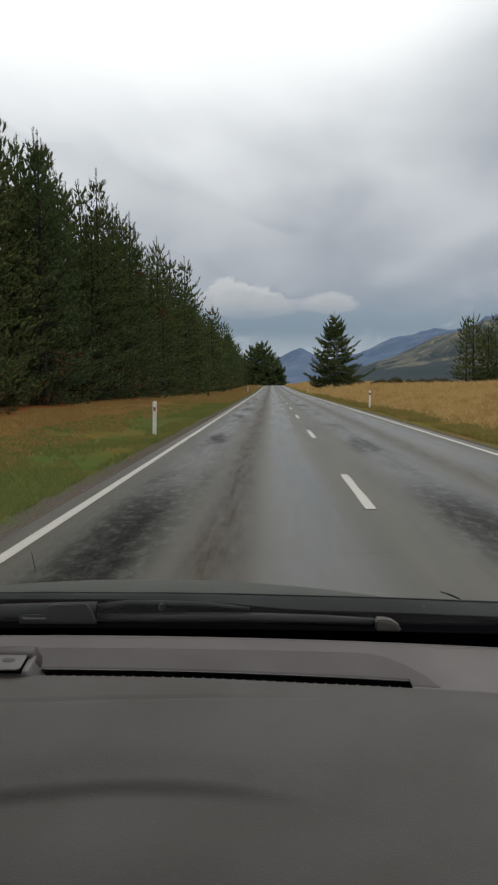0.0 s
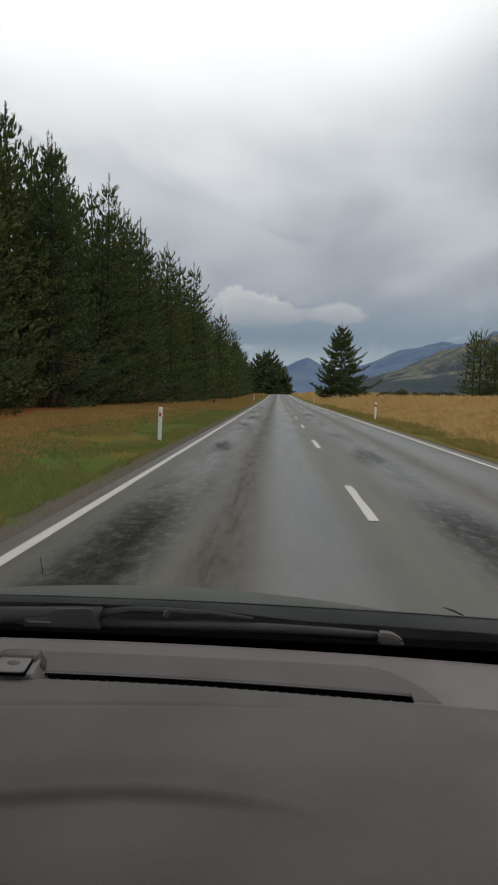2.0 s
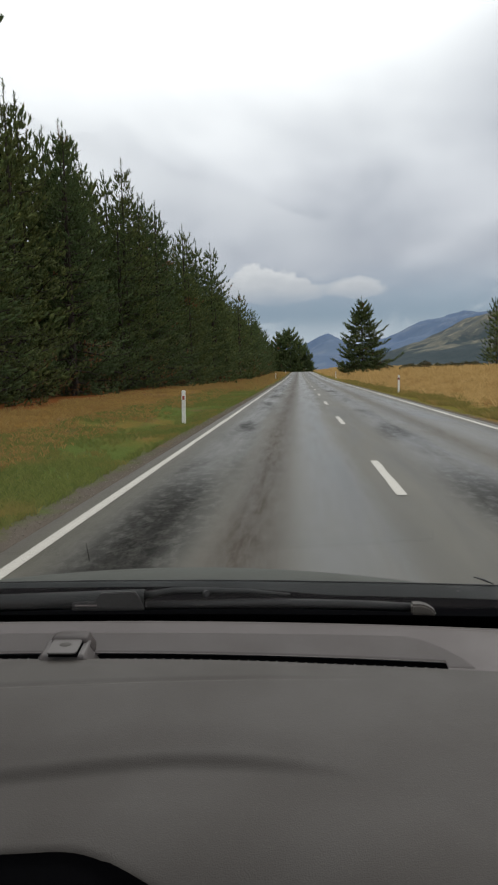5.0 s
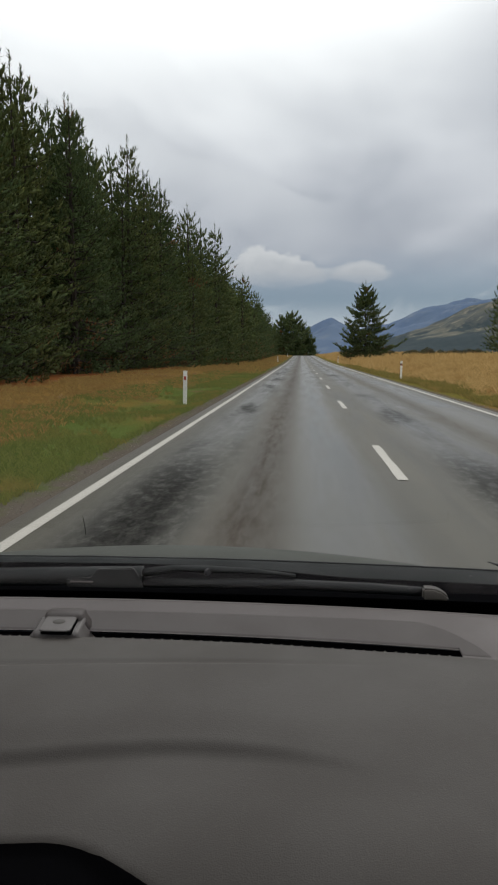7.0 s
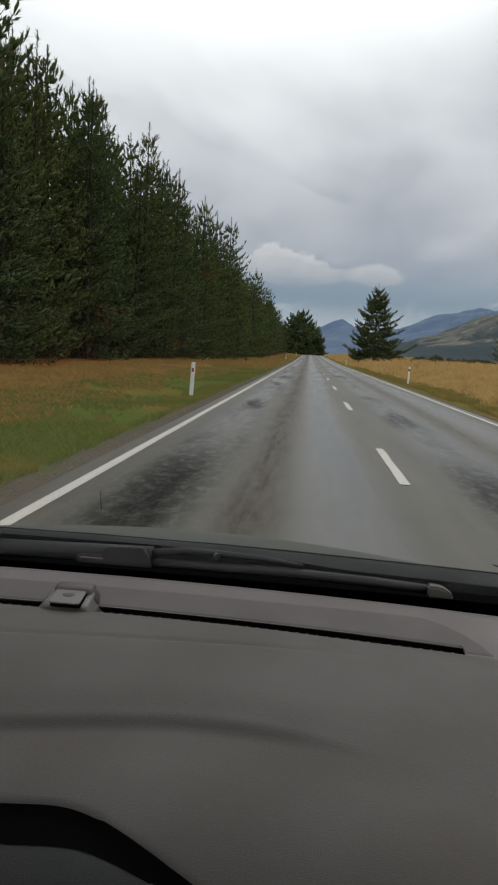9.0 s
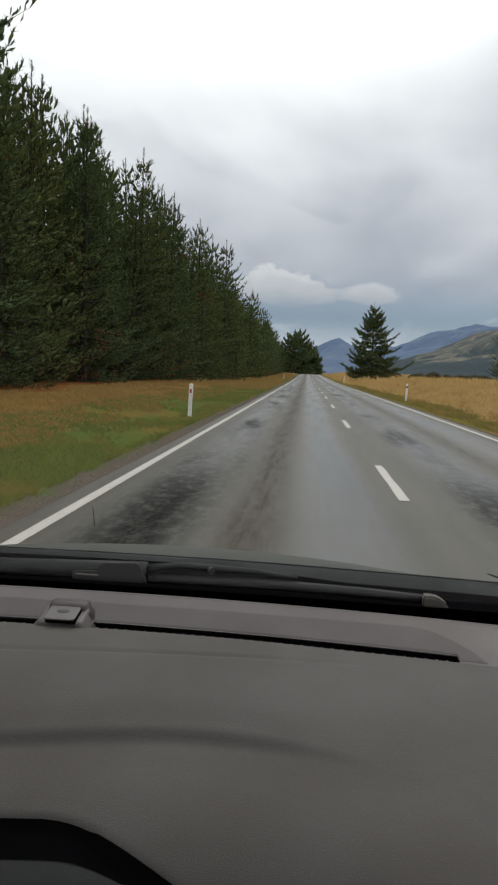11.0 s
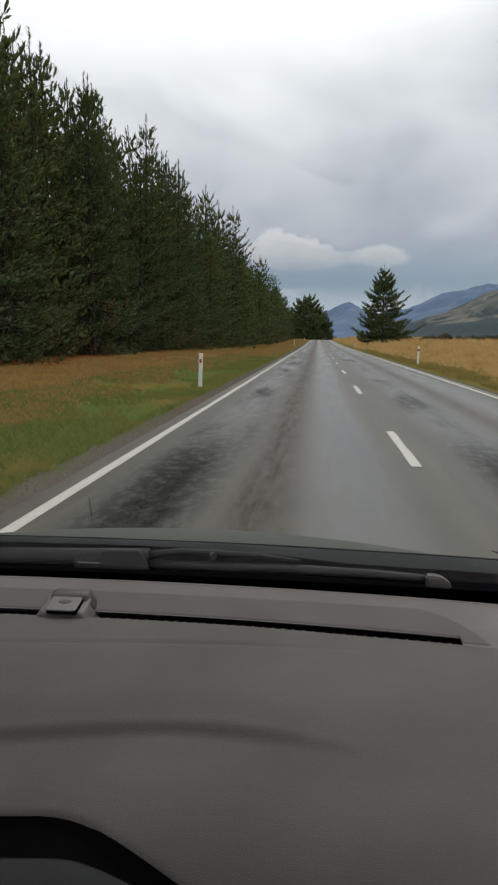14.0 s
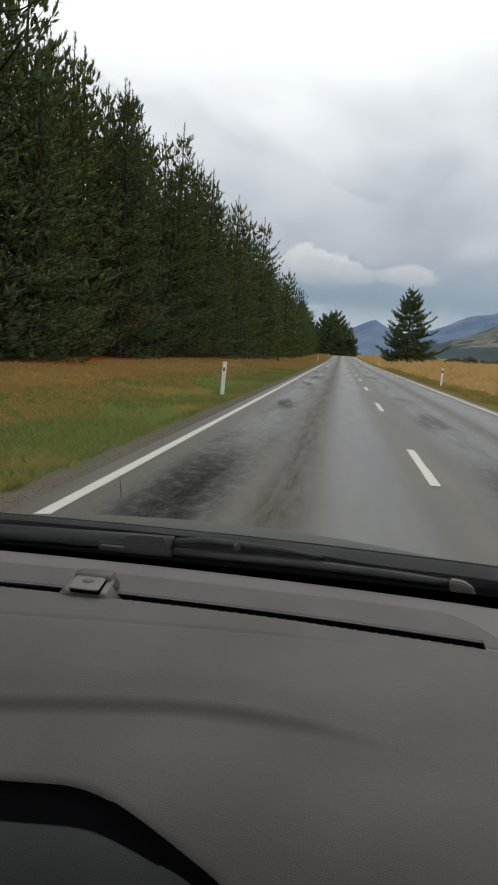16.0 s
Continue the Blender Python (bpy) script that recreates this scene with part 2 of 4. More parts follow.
def make_ground():
    m, n = material("verge_and_fields")
    p = where(n)
    x, y, z = n.xyz(p)
    n1 = n.noise(n.vec(x, n.math("MULTIPLY", y, 0.45), 0.0), 0.35, 5.0, 0.6, 0.4)
    n2 = n.noise(p, 2.2, 5.0, 0.65)
    n3 = n.noise(p, 22.0, 4.0, 0.7)
    xs = n.math("ADD", x, n.math("MULTIPLY", n.math("SUBTRACT", n1, 0.5), 4.0))
    straw = n.mix(n2, (0.130, 0.074, 0.022), (0.190, 0.114, 0.036))
    green = n.mix(n2, (0.048, 0.071, 0.017), (0.092, 0.110, 0.030))
    litter = n.mix(n2, (0.105, 0.040, 0.014), (0.200, 0.078, 0.026))
    gravel = n.mix(n3, (0.064, 0.053, 0.043), (0.118, 0.099, 0.082))
    # left verge: green by the road, straw beyond, pine litter under the trees
    c = n.mix(n.ramp(xs, -7.4, -5.4), straw, green)
    c = n.mix(n.ramp(n1, 0.48, 0.66, 0.0, 0.65), c, straw)
    bare = n.noise(n.vec(x, n.math("MULTIPLY", y, 0.55), 9.0), 0.75, 5.0, 0.62, 0.5)
    c = n.mix(n.ramp(bare, 0.54, 0.66, 0.0, 0.85), c, n.mix(n3, (0.085, 0.050, 0.026), (0.150, 0.096, 0.052)))
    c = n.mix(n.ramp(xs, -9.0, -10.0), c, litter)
    # much darker brown between x -12 and -15, in among the pines
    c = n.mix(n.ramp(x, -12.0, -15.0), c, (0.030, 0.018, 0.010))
    # right verge and the dry field
    right = n.mix(n.ramp(xs, 5.4, 6.8), n.mix(n2, (0.082, 0.076, 0.018), (0.140, 0.112, 0.030)), n.mix(n.ramp(n.math("ADD", n.math("MULTIPLY", n2, 0.5), n.math("MULTIPLY", bare, 0.5)), 0.38, 0.62), (0.150, 0.090, 0.030), (0.275, 0.184, 0.074)))
    right = n.mix(n.ramp(n1, 0.52, 0.66, 0.0, 0.75), right, straw)
    c = n.mix(n.ramp(x, 0.5, 1.5), c, right)
    # a green paddock far off
    pad = n.math("MULTIPLY", n.ramp(y, 168, 180), n.ramp(n.math("SUBTRACT", x, n.math("MULTIPLY", y, 0.19)), 0.0, 5.0))
    c = n.mix(pad, c, (0.11, 0.16, 0.035))
    # chippings beside the seal
    shoulder = n.math("MAXIMUM", n.math("MULTIPLY", n.ramp(n.math("ADD", x, n.math("MULTIPLY", n.math("SUBTRACT", n2, 0.5), 1.1)), -3.02, -2.50), n.ramp(x, 1.2, 0.8)),
                      n.math("MULTIPLY", n.ramp(n.math("ADD", x, n.math("MULTIPLY", n.math("SUBTRACT", n2, 0.5), 0.6)), 4.9, 4.65), n.ramp(x, 0.8, 1.2)))
    c = n.mix(shoulder, c, gravel)
    c = n.mix(n.ramp(n3, 0.35, 0.75, 0.0, 0.45), c, n.mix(1.0, c, (0.45, 0.45, 0.45), "MULTIPLY"))
    finish(n, c, 0.92, n.math("ADD", n2, n.math("MULTIPLY", n3, 0.5)), 0.5, 0.05, spec=0.0)
    return m


def make_blades(name, low_colour, high_colour, odd):
    m, n = material(name)
    r = n.node("ShaderNodeNewGeometry", "Random Per Island")
    p = where(n)
    patch = n.noise(p, 0.5, 4.0, 0.6)
    c = n.mix(r, low_colour, high_colour)
    c = n.mix(n.ramp(patch, 0.48, 0.68, 0.0, 0.75), c, odd)
    leafy(n, c, 0.0, 0.15)
    return m


def make_needles():
    m, n = material("pine_needles")
    r = n.node("ShaderNodeNewGeometry", "Random Per Island")
    each = n.node("ShaderNodeObjectInfo", "Random")
    p = where(n)
    clump = n.noise(p, 0.9, 4.0, 0.6)
    c = n.mix(r, (0.028, 0.046, 0.012), (0.070, 0.100, 0.028))
    c = n.mix(n.ramp(clump, 0.44, 0.66, 0.0, 0.8), c, (0.110, 0.120, 0.030))
    c = n.mix(n.ramp(each, 0.3, 1.0, 0.0, 0.6, False), c, (0.050, 0.078, 0.026))
    c = n.mix(n.ramp(each, 0.45, 0.0, 0.0, 0.5, False), c, (0.096, 0.100, 0.022))
    c = n.mix(n.ramp(n.noise(p, 3.2, 3.0), 0.42, 0.62, 0.45, 0.0), c, (0.018, 0.029, 0.009))
    # a few browned shoots
    px, py, pz = n.xyz(p)
    dead = n.math("ADD", n.noise(p, 0.42, 3.0, 0.5), n.ramp(pz, 3.2, 0.8, 0.0, 0.09))
    c = n.mix(n.ramp(dead, 0.66, 0.72, 0.0, 0.85), c, (0.13, 0.052, 0.018))
    leafy(n, c, 0.012, 0.2)
    return m


def make_bark():
    m, n = material("pine_bark")
    p = where(n)
    x, y, z = n.xyz(p)
    rough = n.noise(n.vec(x, y, n.math("MULTIPLY", z, 0.25)), 14.0, 5.0, 0.65)
    finish(n, n.mix(rough, (0.014, 0.011, 0.008), (0.045, 0.034, 0.025)), 0.9, rough, 0.8, 0.03, spec=0.2)
    return m


def make_hills(name, low_colour, mid_colour, high_colour, scale, wood=0.0):
    m, n = material(name)
    p = where(n)
    x, y, z = n.xyz(p)
    a = n.noise(p, scale, 7.0, 0.62, 0.4)
    b = n.noise(n.vec(x, y, n.math("MULTIPLY", z, 0.4)), scale * 4.5, 6.0, 0.6)
    c = n.mix(n.ramp(a, 0.36, 0.62), low_colour, mid_colour)
    c = n.mix(n.ramp(b, 0.50, 0.68, 0.0, 0.8), c, high_colour)
    scrub = n.noise(n.vec(x, n.math("MULTIPLY", y, 0.5), n.math("MULTIPLY", z, 1.6)), scale * 3.0, 8.0, 0.68, 0.6)
    c = n.mix(n.ramp(scrub, 0.50, 0.60, 0.0, 0.6), c, low_colour)
    if wood:
        line = n.math("ADD", z, n.math("MULTIPLY", n.math("SUBTRACT", a, 0.5), wood * 3.0))
        c = n.mix(n.ramp(line, wood, wood * 0.7), c, n.mix(b, (0.016, 0.025, 0.031), (0.042, 0.054, 0.056)))
    finish(n, c, 0.95, b, 0.6, 3.0, spec=0.05)
    return m


PAINT, GLASS, ASPHALT, LINE = make_paint(), make_glass(), make_asphalt(), make_line_paint()
GROUND, NEEDLES, BARK = make_ground(), make_needles(), make_bark()
DRY_GRASS = make_blades("dry_grass", (0.160, 0.098, 0.032), (0.255, 0.164, 0.058), (0.170, 0.096, 0.036))
FIELD_GRASS = make_blades("field_grass", (0.270, 0.170, 0.063), (0.360, 0.236, 0.096), (0.200, 0.110, 0.036))
EDGE_GRASS = make_blades("edge_grass", (0.100, 0.088, 0.024), (0.170, 0.132, 0.040), (0.220, 0.145, 0.050))
GREEN_GRASS = make_blades("green_grass", (0.070, 0.088, 0.022), (0.124, 0.134, 0.038), (0.176, 0.128, 0.042))
SHRUB = make_blades("shrub_leaves", (0.050, 0.050, 0.026), (0.100, 0.090, 0.045), (0.120, 0.072, 0.040))
# the far range's blue-grey base colours hold the haze of distance
FAR_RANGE = make_hills("far_range_hazed", (0.062, 0.092, 0.150), (0.082, 0.112, 0.165), (0.112, 0.136, 0.176), 0.0030)
NEAR_HILL = make_hills("tussock_hills", (0.046, 0.054, 0.056), (0.092, 0.090, 0.074), (0.165, 0.150, 0.112), 0.011, 48.0)


def make_post_paint(name, colour):
    m, n = material(name)
    p = where(n)
    d = n.noise(p, 14.0, 4.0, 0.7)
    finish(n, n.mix(n.ramp(d, 0.45, 0.75, 0, 0.5), colour, tuple(v * 0.6 for v in colour)), 0.5, d, 0.15, 0.003)
    return m


POST_WHITE = make_post_paint("weathered_white_plastic", (0.72, 0.70, 0.66))
POST_RED = make_post_paint("red_reflector", (0.30, 0.045, 0.03))
POST_DARK = make_post_paint("dark_band", (0.03, 0.03, 0.03))
STONE = make_post_paint("roadside_chippings", (0.120, 0.100, 0.078))


# ---- building helpers ----
def soft_normals(me, normals):
    """Leaves shaded as one soft mass."""
    me.polygons.foreach_set("use_smooth", [True] * len(me.polygons))
    me.normals_split_custom_set_from_vertices([tuple(v) for v in normals])
    return me


def mesh_of(name, verts, faces, mat, smooth=False):
    me = bpy.data.meshes.new(name)
    me.from_pydata([tuple(v) for v in verts], [], [tuple(f) for f in faces])
    me.materials.append(mat)
    if smooth:
        me.polygons.foreach_set("use_smooth", [True] * len(me.polygons))
    me.update()
    return me


def part(name, bm, mat, parent=None, label="", smooth=False):
    """A bmesh, or finished mesh data, as one mesh object under its parent."""
    if isinstance(bm, bpy.types.Mesh):
        me = bm
    else:
        bmesh.ops.recalc_face_normals(bm, faces=bm.faces[:])
        me = bpy.data.meshes.new(name)
        bm.to_mesh(me)
        bm.free()
        me.materials.append(mat)
        if smooth:
            me.polygons.foreach_set("use_smooth", [True] * len(me.polygons))
    ob = new(name, me)
    if parent is not None:
        ob.parent = parent
    if label:
        tagged(ob, label)
    return ob


def box(bm, lo, hi, bevel=0.0, m=None):
    made = bmesh.ops.create_cube(bm, size=1.0)["verts"]
    for v in made:
        v.co = Vector([(a + b) / 2 + c * (b - a) for a, b, c in zip(lo, hi, v.co)])
    if bevel:
        edges = list({e for v in made for e in v.link_edges})
        made = list({v for f in bmesh.ops.bevel(bm, geom=edges, offset=bevel, segments=2, affect="EDGES", profile=0.6)["faces"] for v in f.verts} | {v for v in made if v.is_valid})
    if m is not None:
        for v in made:
            v.co = m @ v.co
    return made


def sheet_mesh(name, xs, ys, at, mat, thick=0.0, smooth=True):
    """A grid over xs by ys, at(x, y) giving each point."""
    verts = [at(x, y) for y in ys for x in xs]
    w = len(xs)
    faces = [(j * w + i, j * w + i + 1, (j + 1) * w + i + 1, (j + 1) * w + i) for j in range(len(ys) - 1) for i in range(w - 1)]
    return mesh_of(name, verts, faces, mat, smooth)


def tube(bm, pts, radius, sides=8, flat=1.0):
    """A closed tube along points; radius may be a list; flat squeezes it upright."""
    rings = []
    for i, p in enumerate(pts):
        a, b = Vector(pts[max(i - 1, 0)]), Vector(pts[min(i + 1, len(pts) - 1)])
        d = (b - a).normalized()
        s = d.cross(Vector((0, 0, 1)))
        s = s.normalized() if s.length > 1e-4 else Vector((1, 0, 0))
        u = s.cross(d)
        r = radius[i] if isinstance(radius, (list, tuple)) else radius
        rings.append([bm.verts.new(Vector(p) + (s * math.cos(k * math.tau / sides) + u * flat * math.sin(k * math.tau / sides)) * r) for k in range(sides)])
    for a, b in zip(rings, rings[1:]):
        for k in range(sides):
            bm.faces.new((a[k], a[(k + 1) % sides], b[(k + 1) % sides], b[k]))
    bm.faces.new(rings[0][::-1])
    bm.faces.new(rings[-1])


def smooth01(v):
    v = min(max(v, 0.0), 1.0)
    return v * v * (3 - 2 * v)


# ---- the lie of the land ----
LEFT_LINE, CENTRE, RIGHT_LINE = -2.097, 1.057, 4.212
ROAD_L, ROAD_R = -2.38, 4.52


def road_z(y):
    return 0.8 * smooth01((y - 90) / 190) - 2.0 * smooth01((y - 270) / 150)


def land_z(x, y):
    z = 0.8 * smooth01((y - 90) / 190)
    if x < ROAD_L:
        d = ROAD_L - x
        z += -0.10 * smooth01(d / 0.8) + 0.42 * smooth01((d - 1.5) / 7)
    elif x > ROAD_R:
        d = x - ROAD_R
        z += -0.08 * smooth01(d / 0.7) + 0.62 * smooth01((d - 1.5) / 6.0)
    else:
        z = road_z(y) - 0.06
    if abs(x - 1) > 4 and y < 400 and abs(x) < 120:
        z += 0.10 * (noise.noise(Vector((x * 0.22, y * 0.22, 0))) + 0.5 * noise.noise(Vector((x * 0.9, y * 0.9, 5))))
    if x > 8 and y < 400:
        z += (0.42 * noise.noise(Vector((x * 0.055, y * 0.032, 3))) + 0.16 * noise.noise(Vector((x * 0.2, y * 0.1, 7)))) * smooth01((x - 8) / 8)
    if y > 270 and abs(x - 1) < 14:
        z = min(z, road_z(y) + 0.03 * max(abs(x - 1) - 4, 0) - 0.06)
    return z


def steps(pairs):
    out = []
    for a, b, d in pairs:
        k = max(1, round((b - a) / d))
        out += [a + (b - a) * i / k for i in range(k)]
    return out + [pairs[-1][1]]


gx = steps([(-4500, -500, 1000), (-500, -80, 60), (-80, -20, 6), (-20, -12, 1.0), (-12, ROAD_L, 0.35), (ROAD_L, ROAD_R, 3.56), (ROAD_R, 14, 0.4), (14, 40, 1.3), (40, 120, 5), (120, 500, 60), (500, 4500, 1000)])
gy = steps([(-4500, -500, 1000), (-500, -60, 60), (-60, -4, 4), (-4, 45, 0.6), (45, 130, 1.7), (130, 300, 5), (300, 600, 20), (600, 4500, 600)])
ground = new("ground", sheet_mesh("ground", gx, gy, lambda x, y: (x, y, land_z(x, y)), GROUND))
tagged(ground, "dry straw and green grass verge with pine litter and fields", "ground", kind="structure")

ry = steps([(-60, 60, 3), (60, 420, 6)])
rx = [ROAD_L, -2.3, -1.0, 1.0, 3.0, 4.4, ROAD_R]


def crown(x):
    return -0.010 * abs(x - CENTRE) - (0.012 if x in (ROAD_L, ROAD_R) else 0)


road = new("road", sheet_mesh("road", rx, ry, lambda x, y: (x, y, road_z(y) + crown(x) + 0.02), ASPHALT))
tagged(road, "damp grey chip-seal road with dark tar bleeding in wheel paths", "road", kind="structure")


def painted(name, x, y0, y1, wide, ragged):
    """A painted stripe on the seal with slightly uneven edges."""
    ys = steps([(y0, y1, 0.5 if y1 - y0 < 10 else 2.5)])
    verts, faces = [], []
    for i, y in enumerate(ys):
        for s in (-1, 1):
            xx = x + s * wide / 2 + ragged * noise.noise(Vector((x, y * 2.1, s)))
            verts.append((xx, y, road_z(y) - 0.010 * abs(xx - CENTRE) + 0.025))
        if i:
            faces.append((2 * i - 2, 2 * i - 1, 2 * i + 1, 2 * i))
    return mesh_of(name, verts, faces, LINE)


for nm, xx in (("edge_line", LEFT_LINE), ("edge_line", RIGHT_LINE)):
    tagged(new(nm, painted(nm, xx, -60, 400, 0.115, 0.016)), "solid white painted edge line, slightly worn", "road marking", kind="structure")
centre_line = new("centre_line")
tagged(centre_line, "dashed white centre line, worn at the edges", "road marking", kind="structure")
for k in range(-4, 34):
    y0 = 7.8 + 10.4 * k
    d = part("dash", painted("dash", CENTRE, y0, y0 + 3.0, 0.11, 0.012), LINE, centre_line)

# ---- the hills ----
def ridge(name, y0, y1, x0, x1, nx, ny, height, mat, rough):
    xs = [x0 + (x1 - x0) * i / nx for i in range(nx + 1)]
    ys = [y0 + (y1 - y0) * j / ny for j in range(ny + 1)]

    def at(x, y):
        v = (y - y0) / (y1 - y0)
        h = height(x) * math.sin(min(v * 1.25, 1.0) * math.pi / 2) ** 1.3
        q = noise.fractal(Vector((x, y, 0)) * rough, 0.9, 2.1, 6)
        return (x, y, max(h * (1 + 0.30 * q * (1 - v * 0.58)), 0) - 1)
    return new(name, sheet_mesh(name, xs, ys, at, mat))


def outline(x, knots):
    """Heights between a few knots of a skyline."""
    return float(np.interp(x, [k[0] for k in knots], [k[1] for k in knots]))


RANGE = ((-1700, 150), (-600, 120), (-120, 95), (40, 96), (85, 122), (121, 137), (165, 118), (215, 92), (300, 108), (367, 124), (452, 154), (560, 188), (640, 214), (720, 206), (900, 255), (1300, 310), (2600, 290))
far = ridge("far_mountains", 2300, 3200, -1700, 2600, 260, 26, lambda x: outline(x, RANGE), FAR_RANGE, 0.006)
tagged(far, "distant mountain range under the cloud, coloured blue-grey for haze", "mountains", kind="structure")
FOOT = ((60, 4), (120, 14), (185, 34), (249, 52), (312, 80), (356, 100), (450, 122), (700, 170), (1500, 190))
near_hill = ridge("near_hills", 1050, 1600, 60, 1500, 150, 20, lambda x: outline(x, FOOT), NEAR_HILL, 0.012)
tagged(near_hill, "brown tussock hills with dark woods at the foot", "hills", kind="structure")


# ---- pines ----
def pine_mesh(seed, height, radius, shoots=10.0, whorl=0.64, shoot=0.32, spikes=11, fat=1.0, foot=0.3, curl=0.20, wild=0.22, limb=1.6, full=0.88, rise=0.0):
    """Trunk with limbs in whorls; every limb is a plume of upturned needle candles."""
    rng = random.Random(seed)
    bm = bmesh.new()
    lean = Vector((rng.uniform(-0.15, 0.15), rng.uniform(-0.15, 0.15), 0))
    up = Vector((0, 0, 1))

    def axis(z):
        return lean * (z / height) ** 2 * height * 0.12 + up * z
    tube(bm, [axis(height * i / 6) - Vector((0, 0, 0.25 if i == 0 else 0)) for i in range(7)], [max(0.018, 0.017 * height * (1 - i / 6) ** 0.8) for i in range(7)], 6)
    verts, faces, soft = [], [], []
    bushy, slim = (4, 0.5) if spikes == 6 else (1, 0.8)      # near pines: brush-like tips

    def candle(p, d, size, count, thick=1.0):
        """One bushy shoot: a spindle of needles, ragged at the rim."""
        s = d.cross(Vector((0.31, 0.22, 0.93)))
        s = s.normalized() if s.length > 1e-3 else Vector((1, 0, 0))
        u = s.cross(d)
        mid = p + d * (size * 0.5)
        out = Vector((mid.x, mid.y, 0))
        out = out.normalized() if out.length > 0.25 else Vector((d.x, d.y, 0.1)).normalized()
        r = size * fat * thick * rng.uniform(0.08, 0.13)
        turn = rng.uniform(0, 6)
        b = len(verts)
        verts.append(p)
        soft.append((out * 0.5 - d * 0.3).normalized())
        for k in range(3):
            a = turn + k * math.tau / 3
            o = s * math.cos(a) + u * math.sin(a)
            verts.append(p + d * size * rng.uniform(0.4, 0.7) + o * r * rng.uniform(0.7, 1.25))
            soft.append((o * 0.9 + out * 0.35 + up * 0.3).normalized())
        verts.append(p + d * size * rng.uniform(0.92, 1.12))
        soft.append((d + out * 0.3 + up * 0.4).normalized())
        for k in range(3):
            faces.append((b, b + 1 + k, b + 1 + (k + 1) % 3))
            faces.append((b + 4, b + 1 + (k + 1) % 3, b + 1 + k))
        for k in range(count):
            a = turn + k * 2.4 + rng.uniform(-0.5, 0.5)
            o = s * math.cos(a) + u * math.sin(a)
            root = p + d * (size * rng.uniform(0.0, 0.9))
            tip = root + (o + d * rng.uniform(0.45, 1.3)).normalized() * size * rng.uniform(0.30, 0.58)
            w = o.cross(d) * size * (0.040 if spikes > 6 else 0.06)
            b = len(verts)
            verts.extend((root - w, root + w, tip))
            nn = (o * 0.9 + out * 0.35 + up * 0.3).normalized()
            soft.extend((nn, nn, nn))
            faces.append((b, b + 1, b + 2) if w.cross(tip - root).dot(nn) > 0 else (b + 1, b, b + 2))

    z = foot
    while z < height - 0.5:
        v = z / height
        prof = min(1.0, (v + 0.12) / 0.24) ** 0.6 * (1 - v) ** full * 1.12 + 0.05
        n_br = rng.choice((5, 6, 6, 7)) if v < 0.8 else rng.choice((3, 4, 4))
        turn = rng.uniform(0, math.tau)
        for k in range(n_br):
            az = turn + k * math.tau / n_br + rng.uniform(-0.35, 0.35)
            ln = radius * prof * rng.uniform(0.72, 1.05) * (1 + wild * (1 - 0.8 * v) * min(max(0.0, rng.gauss(0, 1)), 2.0))
            ln = max(0.35, ln)
            el = radians(-8 + 50 * v ** 2 + rise + rng.uniform(-10, 10))
            out = Vector((math.cos(az), math.sin(az), 0))
            base = axis(z + rng.uniform(-0.18, 0.18) * whorl)
            pts = []
            for i in range(5):
                s = i / 4
                pts.append(base + out * ln * s * math.cos(el) + up * ln * (s * math.sin(el) + curl * s ** 2.6 - 0.05 * math.sin(s * 3.1)))
            if ln > limb:
                tube(bm, pts[::2], [max(0.006, 0.015 * ln * (1 - i / 2.3)) for i in range(3)], 3)
            m = max(4, round(ln * shoots * (1.0 + 0.7 * max(0.0, v - 0.55))))
            for j in range(m):
                s = 1.0 if j == 0 else 1 - 0.82 * (j / m) ** 0.85 + rng.uniform(-0.04, 0.04)
                s = min(max(s, 0.1), 1.0)
                i = min(int(s * 4), 3)
                q = pts[i].lerp(pts[i + 1], s * 4 - i)
                along = (pts[i + 1] - pts[i]).normalized()
                across = along.cross(up).normalized()
                if j == 0:
                    candle(q - along * 0.1, (along + up * (0.2 + 1.4 * v * v)).normalized(), shoot * (1.25 + 0.45 * v * v), spikes + (bushy if v > 0.6 else 0), slim if v > 0.6 else 1.0)
                    continue
                w = rng.choice((-1, 1)) * rng.uniform(0.12, 1.0)
                reach = w * (0.10 + 0.40 * ln * (1.12 - s)) * (1 - 0.35 * v)
                d = (along * rng.uniform(0.2, 1.0) + across * rng.gauss(w * 0.6, 0.4) + up * (rng.gauss(0.62, 0.4) + 0.6 * max(0.0, v - 0.5))).normalized()
                candle(q + across * reach + along * abs(reach) * 0.3 + up * rng.gauss(0.0, 0.09), d, shoot * rng.uniform(0.7, 1.3), spikes + (bushy if v > 0.75 else 0), (slim * 1.2 if v > 0.75 else 1.0) if s > 0.7 else 1.6)
        z += whorl * rng.uniform(0.75, 1.2) * (1.0 + 0.9 * max(0.0, v - 0.72))
    # leading shoots and the candles round them
    for k in range(4):
        candle(axis(height - 0.8 + 0.40 * k), up, 0.50, spikes + 2 * bushy, slim * 0.75)
    for k in range(5):
        a = rng.uniform(0, math.tau)
        out = Vector((math.cos(a), math.sin(a), 0))
        at = axis(height - rng.uniform(0.7, 1.5)) + out * rng.uniform(0.12, 0.5)
        for j in range(2):
            candle(at + up * 0.33 * j + out * 0.05 * j, (up + out * rng.uniform(0.05, 0.3)).normalized(), 0.46, spikes + 2 * bushy, slim)
    wood = bpy.data.meshes.new("trunk")
    bm.to_mesh(wood)
    bm.free()
    wood.materials.append(BARK)
    return wood, soft_normals(mesh_of("crown", verts, faces, NEEDLES), soft)


